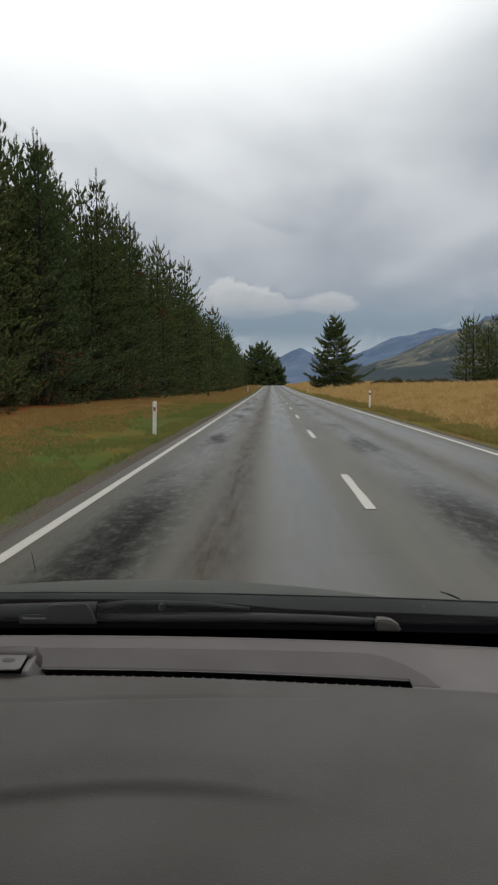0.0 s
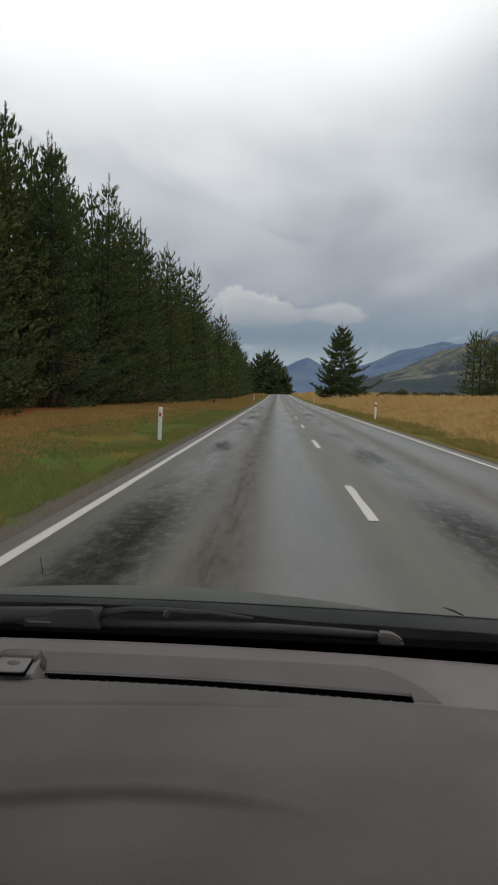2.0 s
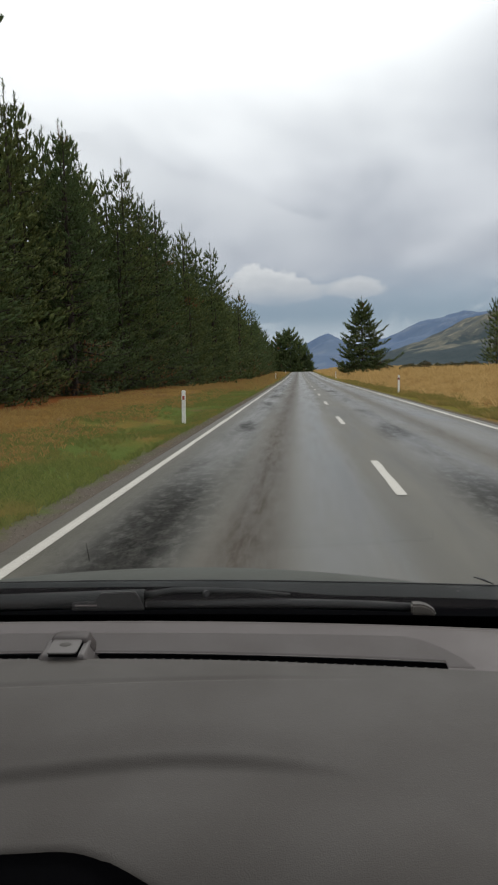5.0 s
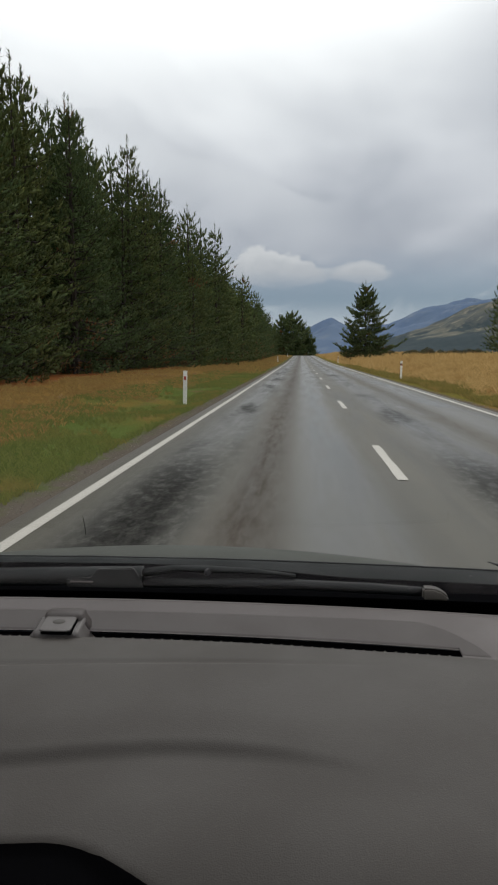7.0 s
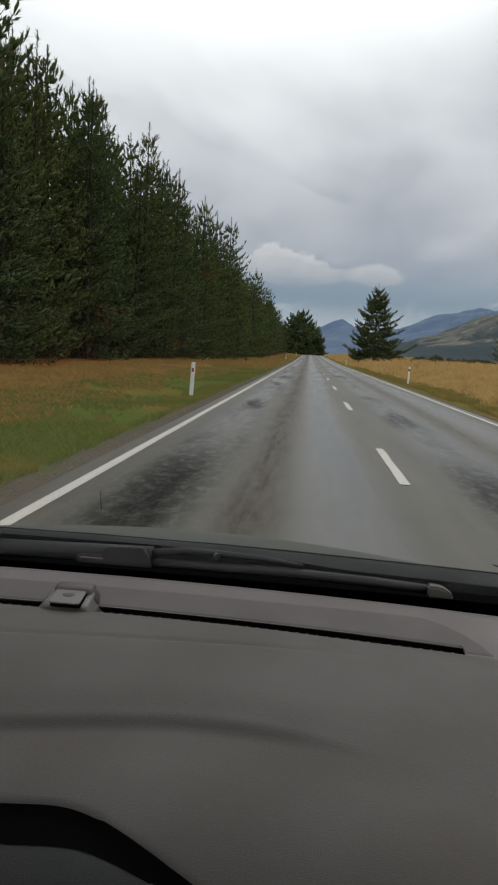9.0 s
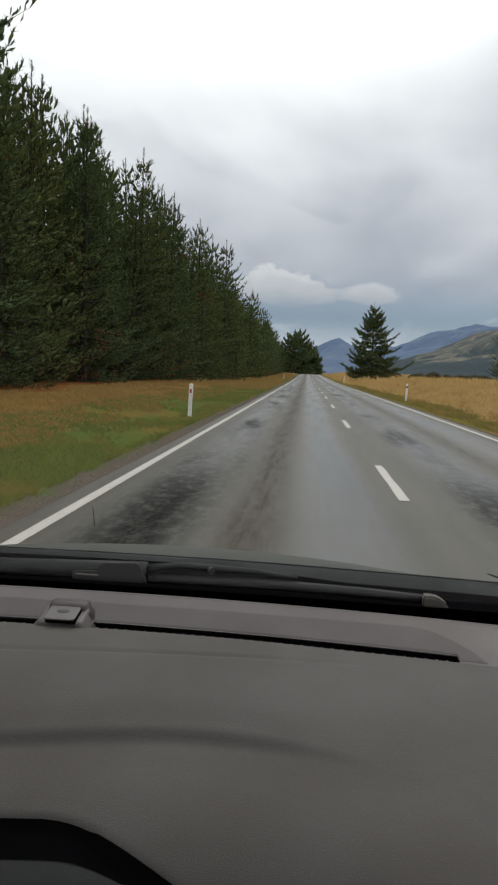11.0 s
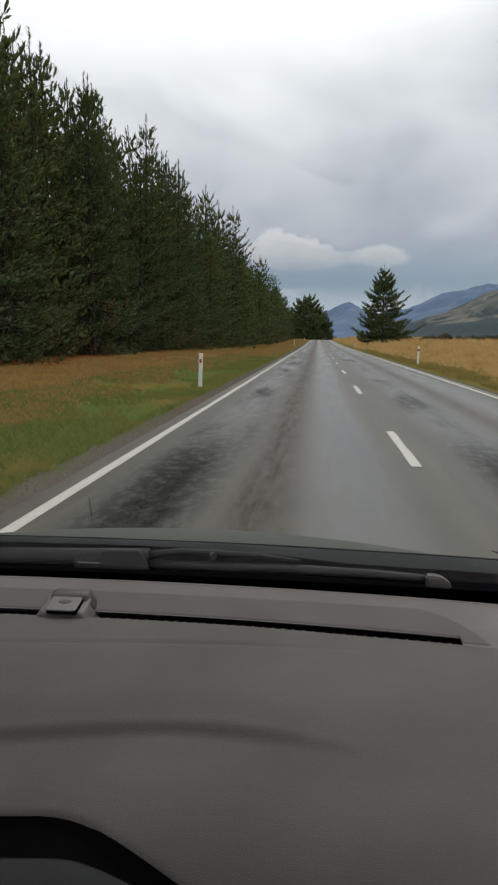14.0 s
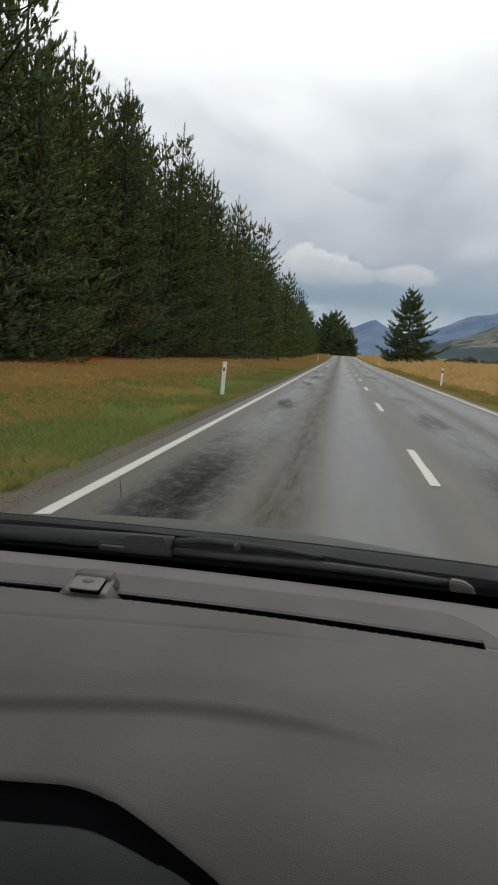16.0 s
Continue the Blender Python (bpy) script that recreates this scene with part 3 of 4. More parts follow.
def pine(kind, at, label, category="pine tree", group="", turn=0.0, size=1.0):
    wood, leaves = kind
    e = new("pine_tree")
    e.matrix_basis = pose(*at, 0, 0, turn)
    e.scale = (size, size, size)
    part("trunk", wood, None, e)
    part("crown", leaves, None, e)
    return tagged(e, label, category, group)


NEAR = dict(shoots=13.2, shoot=0.25, spikes=6, fat=1.45, full=0.72)
MIDWAY = dict(shoots=6.4, whorl=0.75, shoot=0.38, spikes=5, fat=1.5, limb=9, full=0.66)
INSIDE = dict(shoots=4.6, whorl=0.85, shoot=0.44, spikes=5, fat=1.4, limb=9, full=0.72)
DISTANT = dict(shoots=3.0, whorl=0.95, shoot=0.60, spikes=4, fat=1.6, limb=9, full=0.62)
kinds = [pine_mesh(11, 14.2, 3.5, **NEAR), pine_mesh(12, 15.0, 3.7, **NEAR), pine_mesh(13, 13.2, 3.4, wild=0.32, **NEAR), pine_mesh(14, 15.6, 3.6, rise=5, **NEAR), pine_mesh(15, 14.4, 3.9, whorl=0.7, wild=0.35, **NEAR)]
mid_kinds = [pine_mesh(16, 14.4, 3.9, **MIDWAY), pine_mesh(17, 15.4, 4.0, **MIDWAY), pine_mesh(18, 13.6, 4.1, wild=0.35, **MIDWAY)]
back_kinds = [pine_mesh(21, 14.8, 3.3, **INSIDE), pine_mesh(22, 15.8, 3.4, **INSIDE)]
far_kinds = [pine_mesh(31, 14.2, 4.0, **DISTANT), pine_mesh(32, 15.4, 3.8, **DISTANT)]
broad_kinds = [pine_mesh(51, 13.0, 5.2, 5.0, 0.9, 0.95, 5, 1.9, limb=9, full=0.5, wild=0.1), pine_mesh(52, 12.4, 4.4, 5.0, 0.9, 0.95, 5, 1.9, limb=9, full=0.55, wild=0.1)]
rng = random.Random(5)


def forest_edge(y):
    return -11.6 + 2.6 * smooth01((y - 50) / 45)


FRONT = "dark green pine with upswept branches at the plantation edge"
BACK = "tall dark pine standing inside the roadside plantation"
y = 6.0
while y < 215:
    far_off = y > 95
    ks = far_kinds if far_off else (kinds if y < 62 else mid_kinds)
    x0 = forest_edge(y)
    pine(rng.choice(ks), (x0 + rng.uniform(-2.2, 0.6), y, land_z(x0, y)), FRONT, group="pines at the plantation edge", turn=rng.uniform(0, 360), size=rng.choice((0.72, 0.84, 0.93, 1.0, 1.06)) * rng.uniform(0.97, 1.03) * (0.98 - 0.22 * smooth01((y - 60) / 50) + 0.14 * smooth01((33 - y) / 5)))
    x1 = x0 - rng.uniform(2.6, 3.4)
    pine(rng.choice(far_kinds if far_off else back_kinds), (x1, y + rng.uniform(0.8, 1.8), land_z(x1, y)), BACK, group="pines inside the plantation", turn=rng.uniform(0, 360), size=rng.uniform(0.90, 1.08) * (1.0 - 0.22 * smooth01((y - 60) / 50) + 0.10 * smooth01((33 - y) / 5)))
    if y < 62:
        x2 = x1 - rng.uniform(2.8, 3.6)
        pine(rng.choice(far_kinds), (x2, y + rng.uniform(-0.8, 0.8), land_z(x2, y)), BACK, group="pines inside the plantation", turn=rng.uniform(0, 360), size=rng.uniform(0.95, 1.12))
    y += rng.uniform(2.6, 4.4) if not far_off else rng.uniform(3.6, 5.0)

lone = pine(pine_mesh(41, 12.4, 4.9, 16.0, 0.62, 0.46, 8, 1.5, 0.2, 0.24, 0.22, full=0.80), (10.9, 130, land_z(10.9, 130) - 0.1), "lone broad pine with upturned limbs beside the dry field")
for px, py, sz in ((-11.0, 296, 0.95), (-7.0, 300, 1.22), (-3.2, 297, 1.32), (0.6, 303, 1.0), (3.4, 299, 0.74), (-14.5, 304, 0.85)):
    pine(rng.choice(broad_kinds), (px, py, -0.4), "broad dark pine in a clump beyond the road's crest", group="pines beyond the crest", turn=rng.uniform(0, 360), size=sz)
belt_kinds = [pine_mesh(61, 12.0, 3.1, 3.4, 0.95, 0.64, 4, 1.3, 0.4, limb=9, full=0.6), pine_mesh(62, 12.8, 2.9, 3.4, 0.95, 0.64, 4, 1.3, 0.5, limb=9, full=0.6)]
for k in range(34):
    px, py = 36.5 + 1.5 * k + rng.uniform(-0.8, 0.8), 142 + 0.4 * k + rng.uniform(-5, 5)
    pine(rng.choice(belt_kinds), (px, py, land_z(px, py) - 0.1), "tall dark pine in a shelter belt across the field", group="pines in the shelter belt", turn=rng.uniform(0, 360), size=rng.uniform(0.9, 1.1))


# ---- shrubs, grass and stones ----
def blades(name, count, place, size, bend, width, mat, label, category, per=4):
    rg = np.random.RandomState(len(name) * 7 + count % 97)
    verts, faces = [], []
    made = 0
    while made < count:
        x, y = place(rg)
        z = land_z(x, y)
        h = size * rg.uniform(0.55, 1.25)
        for k in range(per):
            a = rg.uniform(0, math.tau)
            r = rg.uniform(0, size * 0.35)
            bx, by = x + math.cos(a) * r, y + math.sin(a) * r
            c = rg.uniform(0, math.tau)
            wx, wy = math.cos(c) * width, math.sin(c) * width
            lx, ly = rg.normal(0, bend * h), rg.normal(0, bend * h)
            if wx * by < wy * bx:
                wx, wy = -wx, -wy
            b = len(verts)
            verts += [(bx - wx, by - wy, z - 0.02), (bx + wx, by + wy, z - 0.02), (bx + lx * 0.4 + wx * 0.6, by + ly * 0.4 + wy * 0.6, z + h * 0.62), (bx + lx, by + ly, z + h * rg.uniform(0.85, 1.0))]
            faces.append((b, b + 1, b + 2))
            q = [verts[b + i] for i in (0, 2, 3)]
            e1, e2 = [[q[i][j] - q[0][j] for j in range(3)] for i in (1, 2)]
            turned_away = (e1[1] * e2[2] - e1[2] * e2[1]) * bx + (e1[2] * e2[0] - e1[0] * e2[2]) * by > 0
            faces.append((b, b + 3, b + 2) if turned_away else (b, b + 2, b + 3))
        made += 1
    me = soft_normals(mesh_of(name, verts, faces, mat), [(0.0, -0.25, 0.97)] * len(verts))
    return tagged(new(name, me), label, category, kind="stuff")


def spread(x0, x1, y0, y1, power=1.6):
    return lambda rg: (rg.uniform(x0, x1), y0 + (y1 - y0) * rg.uniform(0, 1) ** power)


def clumpy(x0, x1, y0, y1, power, lo):
    def place(rg):
        while True:
            x, y = rg.uniform(x0, x1), y0 + (y1 - y0) * rg.uniform(0, 1) ** power
            if noise.noise(Vector((x * 0.35, y * 0.18, 2.0))) + 0.5 * noise.noise(Vector((x * 1.3, y * 0.6, 6.0))) + rg.uniform(-0.30, 0.30) > lo:
                return x, y
    return place


blades("verge_grass", 11000, clumpy(-6.6, -2.7, 4.5, 60, 1.7, -0.1), 0.10, 0.4, 0.004, GREEN_GRASS, "short green grass on the roadside verge", "grass", 6)
blades("dry_verge_grass", 8000, clumpy(-10.0, -4.6, 4.5, 75, 1.6, -0.15), 0.12, 0.45, 0.0045, DRY_GRASS, "short straw-coloured grass under the pines", "grass", 6)
blades("field_edge_grass", 6000, clumpy(5.0, 7.0, 9, 90, 1.5, -0.1), 0.2, 0.4, 0.006, EDGE_GRASS, "olive grass strip between road and dry field", "grass", 5)
blades("tall_dry_grass", 20000, clumpy(6.0, 30, 10, 120, 1.25, -0.42), 0.34, 0.42, 0.0026, FIELD_GRASS, "tall golden dry grass in the roadside field", "grass", 5)
def short_of_paddock(rg):
    while True:
        x, y = spread(5.6, 70, 60, 290, 1.1)(rg)
        if y < 168 or x < 0.19 * y:
            return x, y


blades("far_dry_grass", 8000, short_of_paddock, 0.75, 0.25, 0.025, FIELD_GRASS, "golden dry grass across the far field", "grass", 4)
blades("far_verge_grass", 3500, spread(-8.5, -3.0, 55, 280, 1.1), 0.25, 0.4, 0.02, DRY_GRASS, "straw-coloured grass along the far verge", "grass", 4)


def shrub(at, wide, tall, seed):
    rg = random.Random(seed)
    verts, faces = [], []
    for k in range(900):
        a, r = rg.uniform(0, math.tau), rg.random() ** 0.5
        top = math.sqrt(max(0.0, 1 - r * r)) * (0.75 + 0.35 * noise.noise(Vector((math.cos(a) * r * 2, math.sin(a) * r * 2, seed))))
        p = Vector((math.cos(a) * r * wide, math.sin(a) * r * wide * 0.7, rg.uniform(0.0, 1.0) ** 0.5 * top * tall))
        d = Vector((rg.gauss(0, 1), rg.gauss(0, 1), rg.gauss(0.4, 1))).normalized() * 0.22
        w = d.cross(Vector((rg.gauss(0, 1), rg.gauss(0, 1), rg.gauss(0, 1)))).normalized() * 0.09
        b = len(verts)
        verts += [p - w, p + w, p + d]
        faces.append((b, b + 1, b + 2))
    stems = bmesh.new()
    for k in range(7):
        a = k * 0.9
        tube(stems, [(0.05 * math.cos(a), 0.05 * math.sin(a), -0.1), (0.3 * wide * math.cos(a), 0.25 * wide * math.sin(a), tall * 0.4), (0.6 * wide * math.cos(a), 0.45 * wide * math.sin(a), tall * 0.7)], [0.03, 0.02, 0.008], 5)
    e = new("shrub")
    e.matrix_basis = pose(*at)
    part("stems", stems, BARK, e)
    part("leaves", mesh_of("leaves", verts, faces, SHRUB), None, e)
    return tagged(e, "low dark brownish shrub at the field's far edge", "shrub", "shrubs along the field")


for k in range(24):
    sx, sy = 14 + k * 1.7 + rng.uniform(-1, 1), 152 + rng.uniform(-6, 10)
    shrub((sx, sy, land_z(sx, sy) + 0.1), rng.uniform(1.6, 2.6), rng.uniform(1.1, 1.9), k)

sv, sf = [], []
rs = np.random.RandomState(8)
for k in range(2600):
    left = k % 3 != 0
    sx = ROAD_L - abs(rs.normal(0, 0.2)) + 0.08 if left else ROAD_R + abs(rs.normal(0, 0.25)) - 0.08
    sy = 4.5 + 32 * rs.uniform() ** 1.5
    s = rs.uniform(0.004, 0.011)
    sz = max(land_z(sx, sy), road_z(sy) - 0.045 if ROAD_L < sx < ROAD_R else -9) + s * 0.1
    b = len(sv)
    t = rs.uniform(0.6, 1.2, 6)
    sv += [(sx - s * t[0], sy, sz), (sx + s * t[1], sy, sz), (sx, sy - s * t[2], sz), (sx, sy + s * t[3], sz), (sx, sy, sz + s * 0.6 * t[4]), (sx, sy, sz - s)]
    for i, j in ((0, 2), (2, 1), (1, 3), (3, 0)):
        sf += [(b + i, b + j, b + 4), (b + j, b + i, b + 5)]
tagged(new("shoulder_stones", mesh_of("shoulder_stones", sv, sf, STONE)), "loose grey chippings along the seal's edge", "gravel", kind="stuff")


# ---- marker posts ----
def marker_post(at, lean, left):
    e = new("marker_post")
    e.matrix_basis = pose(*at, lean[0], lean[1], 0)
    bm = bmesh.new()
    box(bm, (-0.055, -0.022, -0.2), (0.055, 0.022, 1.00), 0.012)
    for v in bm.verts:
        if v.co.z > 0.97:
            v.co.z += 0.04 * (0.05 - abs(v.co.x)) / 0.05
    part("post", bm, POST_WHITE, e)
    bm = bmesh.new()
    box(bm, (-0.058, -0.026, 0.74), (0.058, 0.026, 0.86), 0.004)
    part("band", bm, POST_DARK if not left else POST_WHITE, e)
    bm = bmesh.new()
    box(bm, (-0.032 if left else -0.03, -0.034, 0.74), (0.032 if left else 0.03, -0.0265, 0.85), 0.006)
    part("reflector", bm, POST_RED, e, "small red reflector")
    return tagged(e, "white plastic roadside marker post with red reflector", "marker post", "marker posts along the road")


for px, py, ln, lf in ((-3.32, 21.3, (1.0, 1.5), True), (-3.6, 118, (0, -1), True), (5.75, 44, (0, 1.0), False), (5.75, 118, (1, 0), False), (-3.6, 205, (0, 0), True)):
    marker_post((px, py, land_z(px, py)), ln, lf)


# ---- the car, standing in its lane ----
MID = -0.35                       # the car's middle
car = new("car")
car.location = (MID, 0, 0)
tagged(car, "dark small car with grey plastic dashboard, standing on the road", "car")
bpy.context.view_layer.update()


def cpart(name, data, mat, parent=None, label="", smooth=False):
    """A part given in world places, under the car or one of its parts."""
    ob = part(name, data, mat, car if parent is None else parent, label, smooth)
    ob.matrix_parent_inverse = Matrix.Translation((-MID, 0, 0)) if parent is None else Matrix.Identity(4)
    return ob


def slot_y(x):
    return 1.045 - 0.12 * (x - MID) ** 2


def slot_z(x):
    return 0.930 + 0.003 * (x - MID) ** 2


def front_y(x):
    return 1.142 - 0.05 * (x - MID) ** 2


HOOD_X = (-1.3, -0.36, -0.25, -0.16, -0.10, -0.065, 0.005, 0.07, 0.2, 0.6)
HOOD_Y = (0.618, 0.768, 0.785, 0.795, 0.794, 0.791, 0.777, 0.756, 0.70, 0.50)


def hood_edge(x):
    return sum(float(np.interp(x + k * 0.012, HOOD_X, HOOD_Y)) for k in (-2, -1, 0, 1, 2)) / 5


def hood(x, y):
    """The roll of the dashboard down to the cowling over the instruments."""
    far = hood_edge(x) - y
    keep = 1 - smooth01((x + 0.11) / 0.20)
    roll = 0.0045 * smooth01((far + 0.055) / 0.055) + 0.0085 * smooth01((far + 0.008) / 0.016)
    return 0.017 * smooth01(far / 0.16) - (roll - 0.002) * keep


BEZEL_X = (0.0, 0.06, 0.097, 0.130, 0.172, 0.217, 0.262, 0.32, 0.42, 0.9)
BEZEL_OUT = (0.671, 0.673, 0.675, 0.669, 0.651, 0.630, 0.609, 0.572, 0.50, 0.10)
BEZEL_IN = (0.640, 0.641, 0.643, 0.643, 0.632, 0.617, 0.597, 0.558, 0.485, 0.085)


def bezel_edge(x, ys):
    """Rim of the instrument opening: flat on top, slanting at the ends."""
    return sum(float(np.interp(abs(x - MID) + k * 0.008, BEZEL_X, ys)) for k in (-2, -1, 0, 1, 2)) / 5


def recess(x, y):
    """The dashboard rolls down into the opening and rises a little inside it."""
    o, i = bezel_edge(x, BEZEL_OUT), bezel_edge(x, BEZEL_IN)
    lean = 0.62 if abs(x - MID) > 0.14 else 1.0
    return 0.011 * smooth01((o + 0.005 - y) * lean / 0.012) - 0.003 * smooth01((i + 0.004 - y) * lean / 0.010)


def top_z(x, y):
    d = slot_y(x) - y
    far = max(d - 0.011, 0.0)
    z = slot_z(x) - 0.010 + 0.007 * (1 - math.exp(-max(d - 0.012, 0) / 0.03)) - 0.012 * far - 0.50 * far * far - (1.2 * (far - 0.30) ** 2 if far > 0.30 else 0)
    seam = -0.0024 * math.exp(-((d - max(0.04, 0.074 - 0.0875 * x)) / 0.0045) ** 2) * smooth01((0.12 - x) / 0.25)
    return z + hood(x, y) + seam - recess(x, y)


xs = [MID + v for v in steps([(-0.88, -0.40, 0.0125), (-0.40, 0.46, 0.007), (0.46, 0.88, 0.0125)])]
ts = steps([(0.0, 0.60, 0.008), (0.60, 0.80, 0.02), (0.80, 0.95, 0.005), (0.95, 1.0, 0.01)])


def dash_at(x, t):
    y0, y1 = 0.47, slot_y(x) - 0.0070
    y = y0 + (y1 - y0) * t
    lip = -0.002 * smooth01((y - y1 + 0.006) / 0.006)
    return (x, y, top_z(x, y) + lip)


dashboard = cpart("dashboard", sheet_mesh("dashboard", xs, ts, dash_at, DASH), None, None, "broad grained grey plastic dashboard top")
SLOTS = ((MID - 0.566, MID - 0.052), (MID + 0.030, MID + 0.557))
# the face of the dashboard, towards the seats
face = sheet_mesh("dash_face", xs, [0, 0.3, 0.7, 1.0], lambda x, t: (x, 0.47 - 0.10 * math.sin(t * 2.2) - 0.03 * t, top_z(x, 0.47) - 0.42 * t), DASH)
cpart("dash_face", face, None, dashboard)


def in_slot(x):
    return any(a <= x <= b for a, b in SLOTS)


def panel_at(x, t):
    y0 = slot_y(x) + (0.0115 if in_slot(x) else -0.0075)
    y = y0 + (front_y(x) - y0) * t
    flat = (y - slot_y(x)) / (front_y(x) - slot_y(x))
    z = slot_z(x) + (0.016 - 0.022 * (x - MID) ** 2) * max(flat, 0) ** 0.8 - 0.012 * (1 - max(flat, 0)) ** 0.8
    round_off = -0.010 * smooth01((t - 0.93) / 0.07)
    return (x, y, z + round_off)


pxs = sorted(set(xs) | {v for a, b in SLOTS for v in (a - 0.0005, a, b, b + 0.0005)} | {MID + s * v for s in (-1, 1) for v in (0.56, 0.565, 0.57, 0.575, 0.58, 0.585, 0.59, 0.595, 0.6)})
panel = cpart("vent_panel", sheet_mesh("vent_panel", pxs, steps([(0, 0.9, 0.06), (0.9, 1, 0.02)]), panel_at, RIM), None, dashboard, "smooth grey strip behind the demister slot")


def insert_at(x, t):
    """A darker inlay on that strip, with rounded ends."""
    a = abs(x - MID)
    over = min(1.0, max(0.0, (a - 0.50) / 0.098))
    y0 = slot_y(x) + (0.0118 if in_slot(x) else -0.003 if a > 0.5 else 0.0118)
    y1 = slot_y(x) - 0.004 + (front_y(x) - 0.034 - slot_y(x) + 0.004) * (1 - over ** 1.7) ** 0.85
    y = y0 + (max(y1, y0 + 0.0004) - y0) * t
    flat = max((y - slot_y(x)) / (front_y(x) - slot_y(x)), 0)
    rim = min(t, 1 - t) * (y1 - y0)
    return (x, y, slot_z(x) + (0.016 - 0.022 * (x - MID) ** 2) * flat ** 0.8 - 0.012 * (1 - flat) ** 0.8 + 0.0022 * smooth01(rim / 0.003) - 0.001)


ixs = [v for v in pxs if abs(v - MID) <= 0.5955]
cpart("vent_inlay", sheet_mesh("vent_inlay", ixs, [0, 0.02, 0.05, 0.1, 0.25, 0.5, 0.75, 0.9, 0.95, 0.98, 1.0], insert_at, PANEL), None, dashboard, "darker inlay with rounded ends beside the slot", True)
for a, b in SLOTS:
    bm = bmesh.new()
    n = 30
    rows = []
    for i in range(n + 1):
        x = a + (b - a) * i / n
        ys_, zs_ = slot_y(x), slot_z(x)
        rows.append([bm.verts.new(p) for p in ((x, ys_ - 0.0085, zs_ - 0.0125), (x, ys_ - 0.0080, zs_ - 0.035), (x, ys_ + 0.0125, zs_ - 0.035), (x, ys_ + 0.0130, zs_ - 0.0115))])
    for p, q in zip(rows, rows[1:]):
        for k in range(3):
            bm.faces.new((p[k], p[k + 1], q[k + 1], q[k]))
    bm.faces.new(rows[0])
    bm.faces.new(rows[-1][::-1])
    slot = cpart("demister_slot", bm, BEZEL, dashboard, "black open demister slot")
    fin_mesh = None
    k = 0
    x = a + 0.010
    while x < b - 0.006:
        if fin_mesh is None:
            bm = bmesh.new()
            box(bm, (-0.0016, -0.003, -0.006), (0.0016, 0.0030, 0.0012), 0.0006)
            bmesh.ops.recalc_face_normals(bm, faces=bm.faces[:])
            fin_mesh = bpy.data.meshes.new("vent_fin")
            bm.to_mesh(fin_mesh)
            bm.free()
            fin_mesh.materials.append(DASH)
        f = new("vent_fin", fin_mesh)
        f.parent = dashboard
        f.location = (x, slot_y(x) - 0.0078, top_z(x, slot_y(x) - 0.012) - 0.0026)
        x += 0.0143

bm = bmesh.new()
tube(bm, [(x, front_y(x) - 0.004, panel_at(x, 0.95)[2] - 0.0015) for x in xs[::4]], 0.0055, 8, 0.7)
cpart("front_lip", bm, RIM, dashboard, "paler rounded rim along the dashboard's front", True)

# light sensor in the middle of the slot
SX, SY = -0.364, 1.040
bm = bmesh.new()
box(bm, (SX - 0.048, SY - 0.016, 0.905), (SX + 0.052, SY + 0.030, 0.934), 0.006)
for v in bm.verts:
    if v.co.z > 0.925:
        v.co.x = SX + (v.co.x - SX) * 0.68
        v.co.z += 0.20 * (v.co.y - SY)
sensor = cpart("light_sensor", bm, PALE, dashboard, "pale grey sensor mount in the demister slot", True)
bm = bmesh.new()
box(bm, (-0.0185, -0.0196, -0.0025), (0.0260, 0.0200, 0.002), 0.001, pose(SX, SY, 0.9350, 10, 0, 0))
cpart("sensor_gap", bm, BEZEL, dashboard)
bm = bmesh.new()
box(bm, (-0.0215, -0.0205, -0.01), (0.0245, 0.0205, 0.01), 0.006)
for v in bm.verts:
    v.co = pose(SX, SY, 0.9368, 10, 0, 0) @ Vector((v.co.x, v.co.y, 0.00175 * (1 + v.co.z / 0.01)))
cpart("sensor_plate", bm, PALE, dashboard, "flat square sensor plate")
bm = bmesh.new()
bmesh.ops.create_uvsphere(bm, u_segments=20, v_segments=10, radius=0.0085)
for v in bm.verts:
    v.co = pose(SX + 0.002, SY + 0.003, 0.9406, 10, 0, 0) @ Vector((v.co.x * 1.15, v.co.y * 0.8, v.co.z * 0.22))
cpart("sensor_eye", bm, DASH, dashboard, "small oval lens", True)
bm = bmesh.new()
box(bm, (SX - 0.036, SY + 0.016, 0.915), (SX + 0.044, SY + 0.050, 0.9475), 0.010)
for v in bm.verts:
    if v.co.z > 0.93:
        v.co.x = SX + (v.co.x - SX) * 0.74
    if v.co.y > SY + 0.04:
        v.co.z = min(v.co.z, 0.947)
cpart("sensor_cowl", bm, PANEL, dashboard, "rounded hump behind the sensor", True)


# instrument opening: a black sunken surround
bm = bmesh.new()
rings = []
for t in (0.0, 0.15, 0.3, 0.5, 0.75, 1.0):
    ring = []
    for k in range(81):
        x = MID + 0.40 * (k - 40) / 40
        o, i = bezel_edge(x, BEZEL_OUT), bezel_edge(x, BEZEL_IN)
        y = o + (i - o) * t
        ring.append(bm.verts.new((x, y, top_z(x, y) + 0.0030)))
    rings.append(ring)
for p, q in zip(rings, rings[1:]):
    for i in range(80):
        bm.faces.new((p[i], p[i + 1], q[i + 1], q[i]))
cpart("instrument_bezel", bm, BEZEL, dashboard, "black sunken instrument surround", True)
shroud_xs = [MID + 0.40 * (k - 40) / 40 for k in range(81)]


def shroud_at(x, t):
    y1 = bezel_edge(x, BEZEL_IN) + 0.004
    y = y1 + (min(0.46, y1 - 0.01) - y1) * t
    return (x, y, top_z(x, y) + 0.0022)


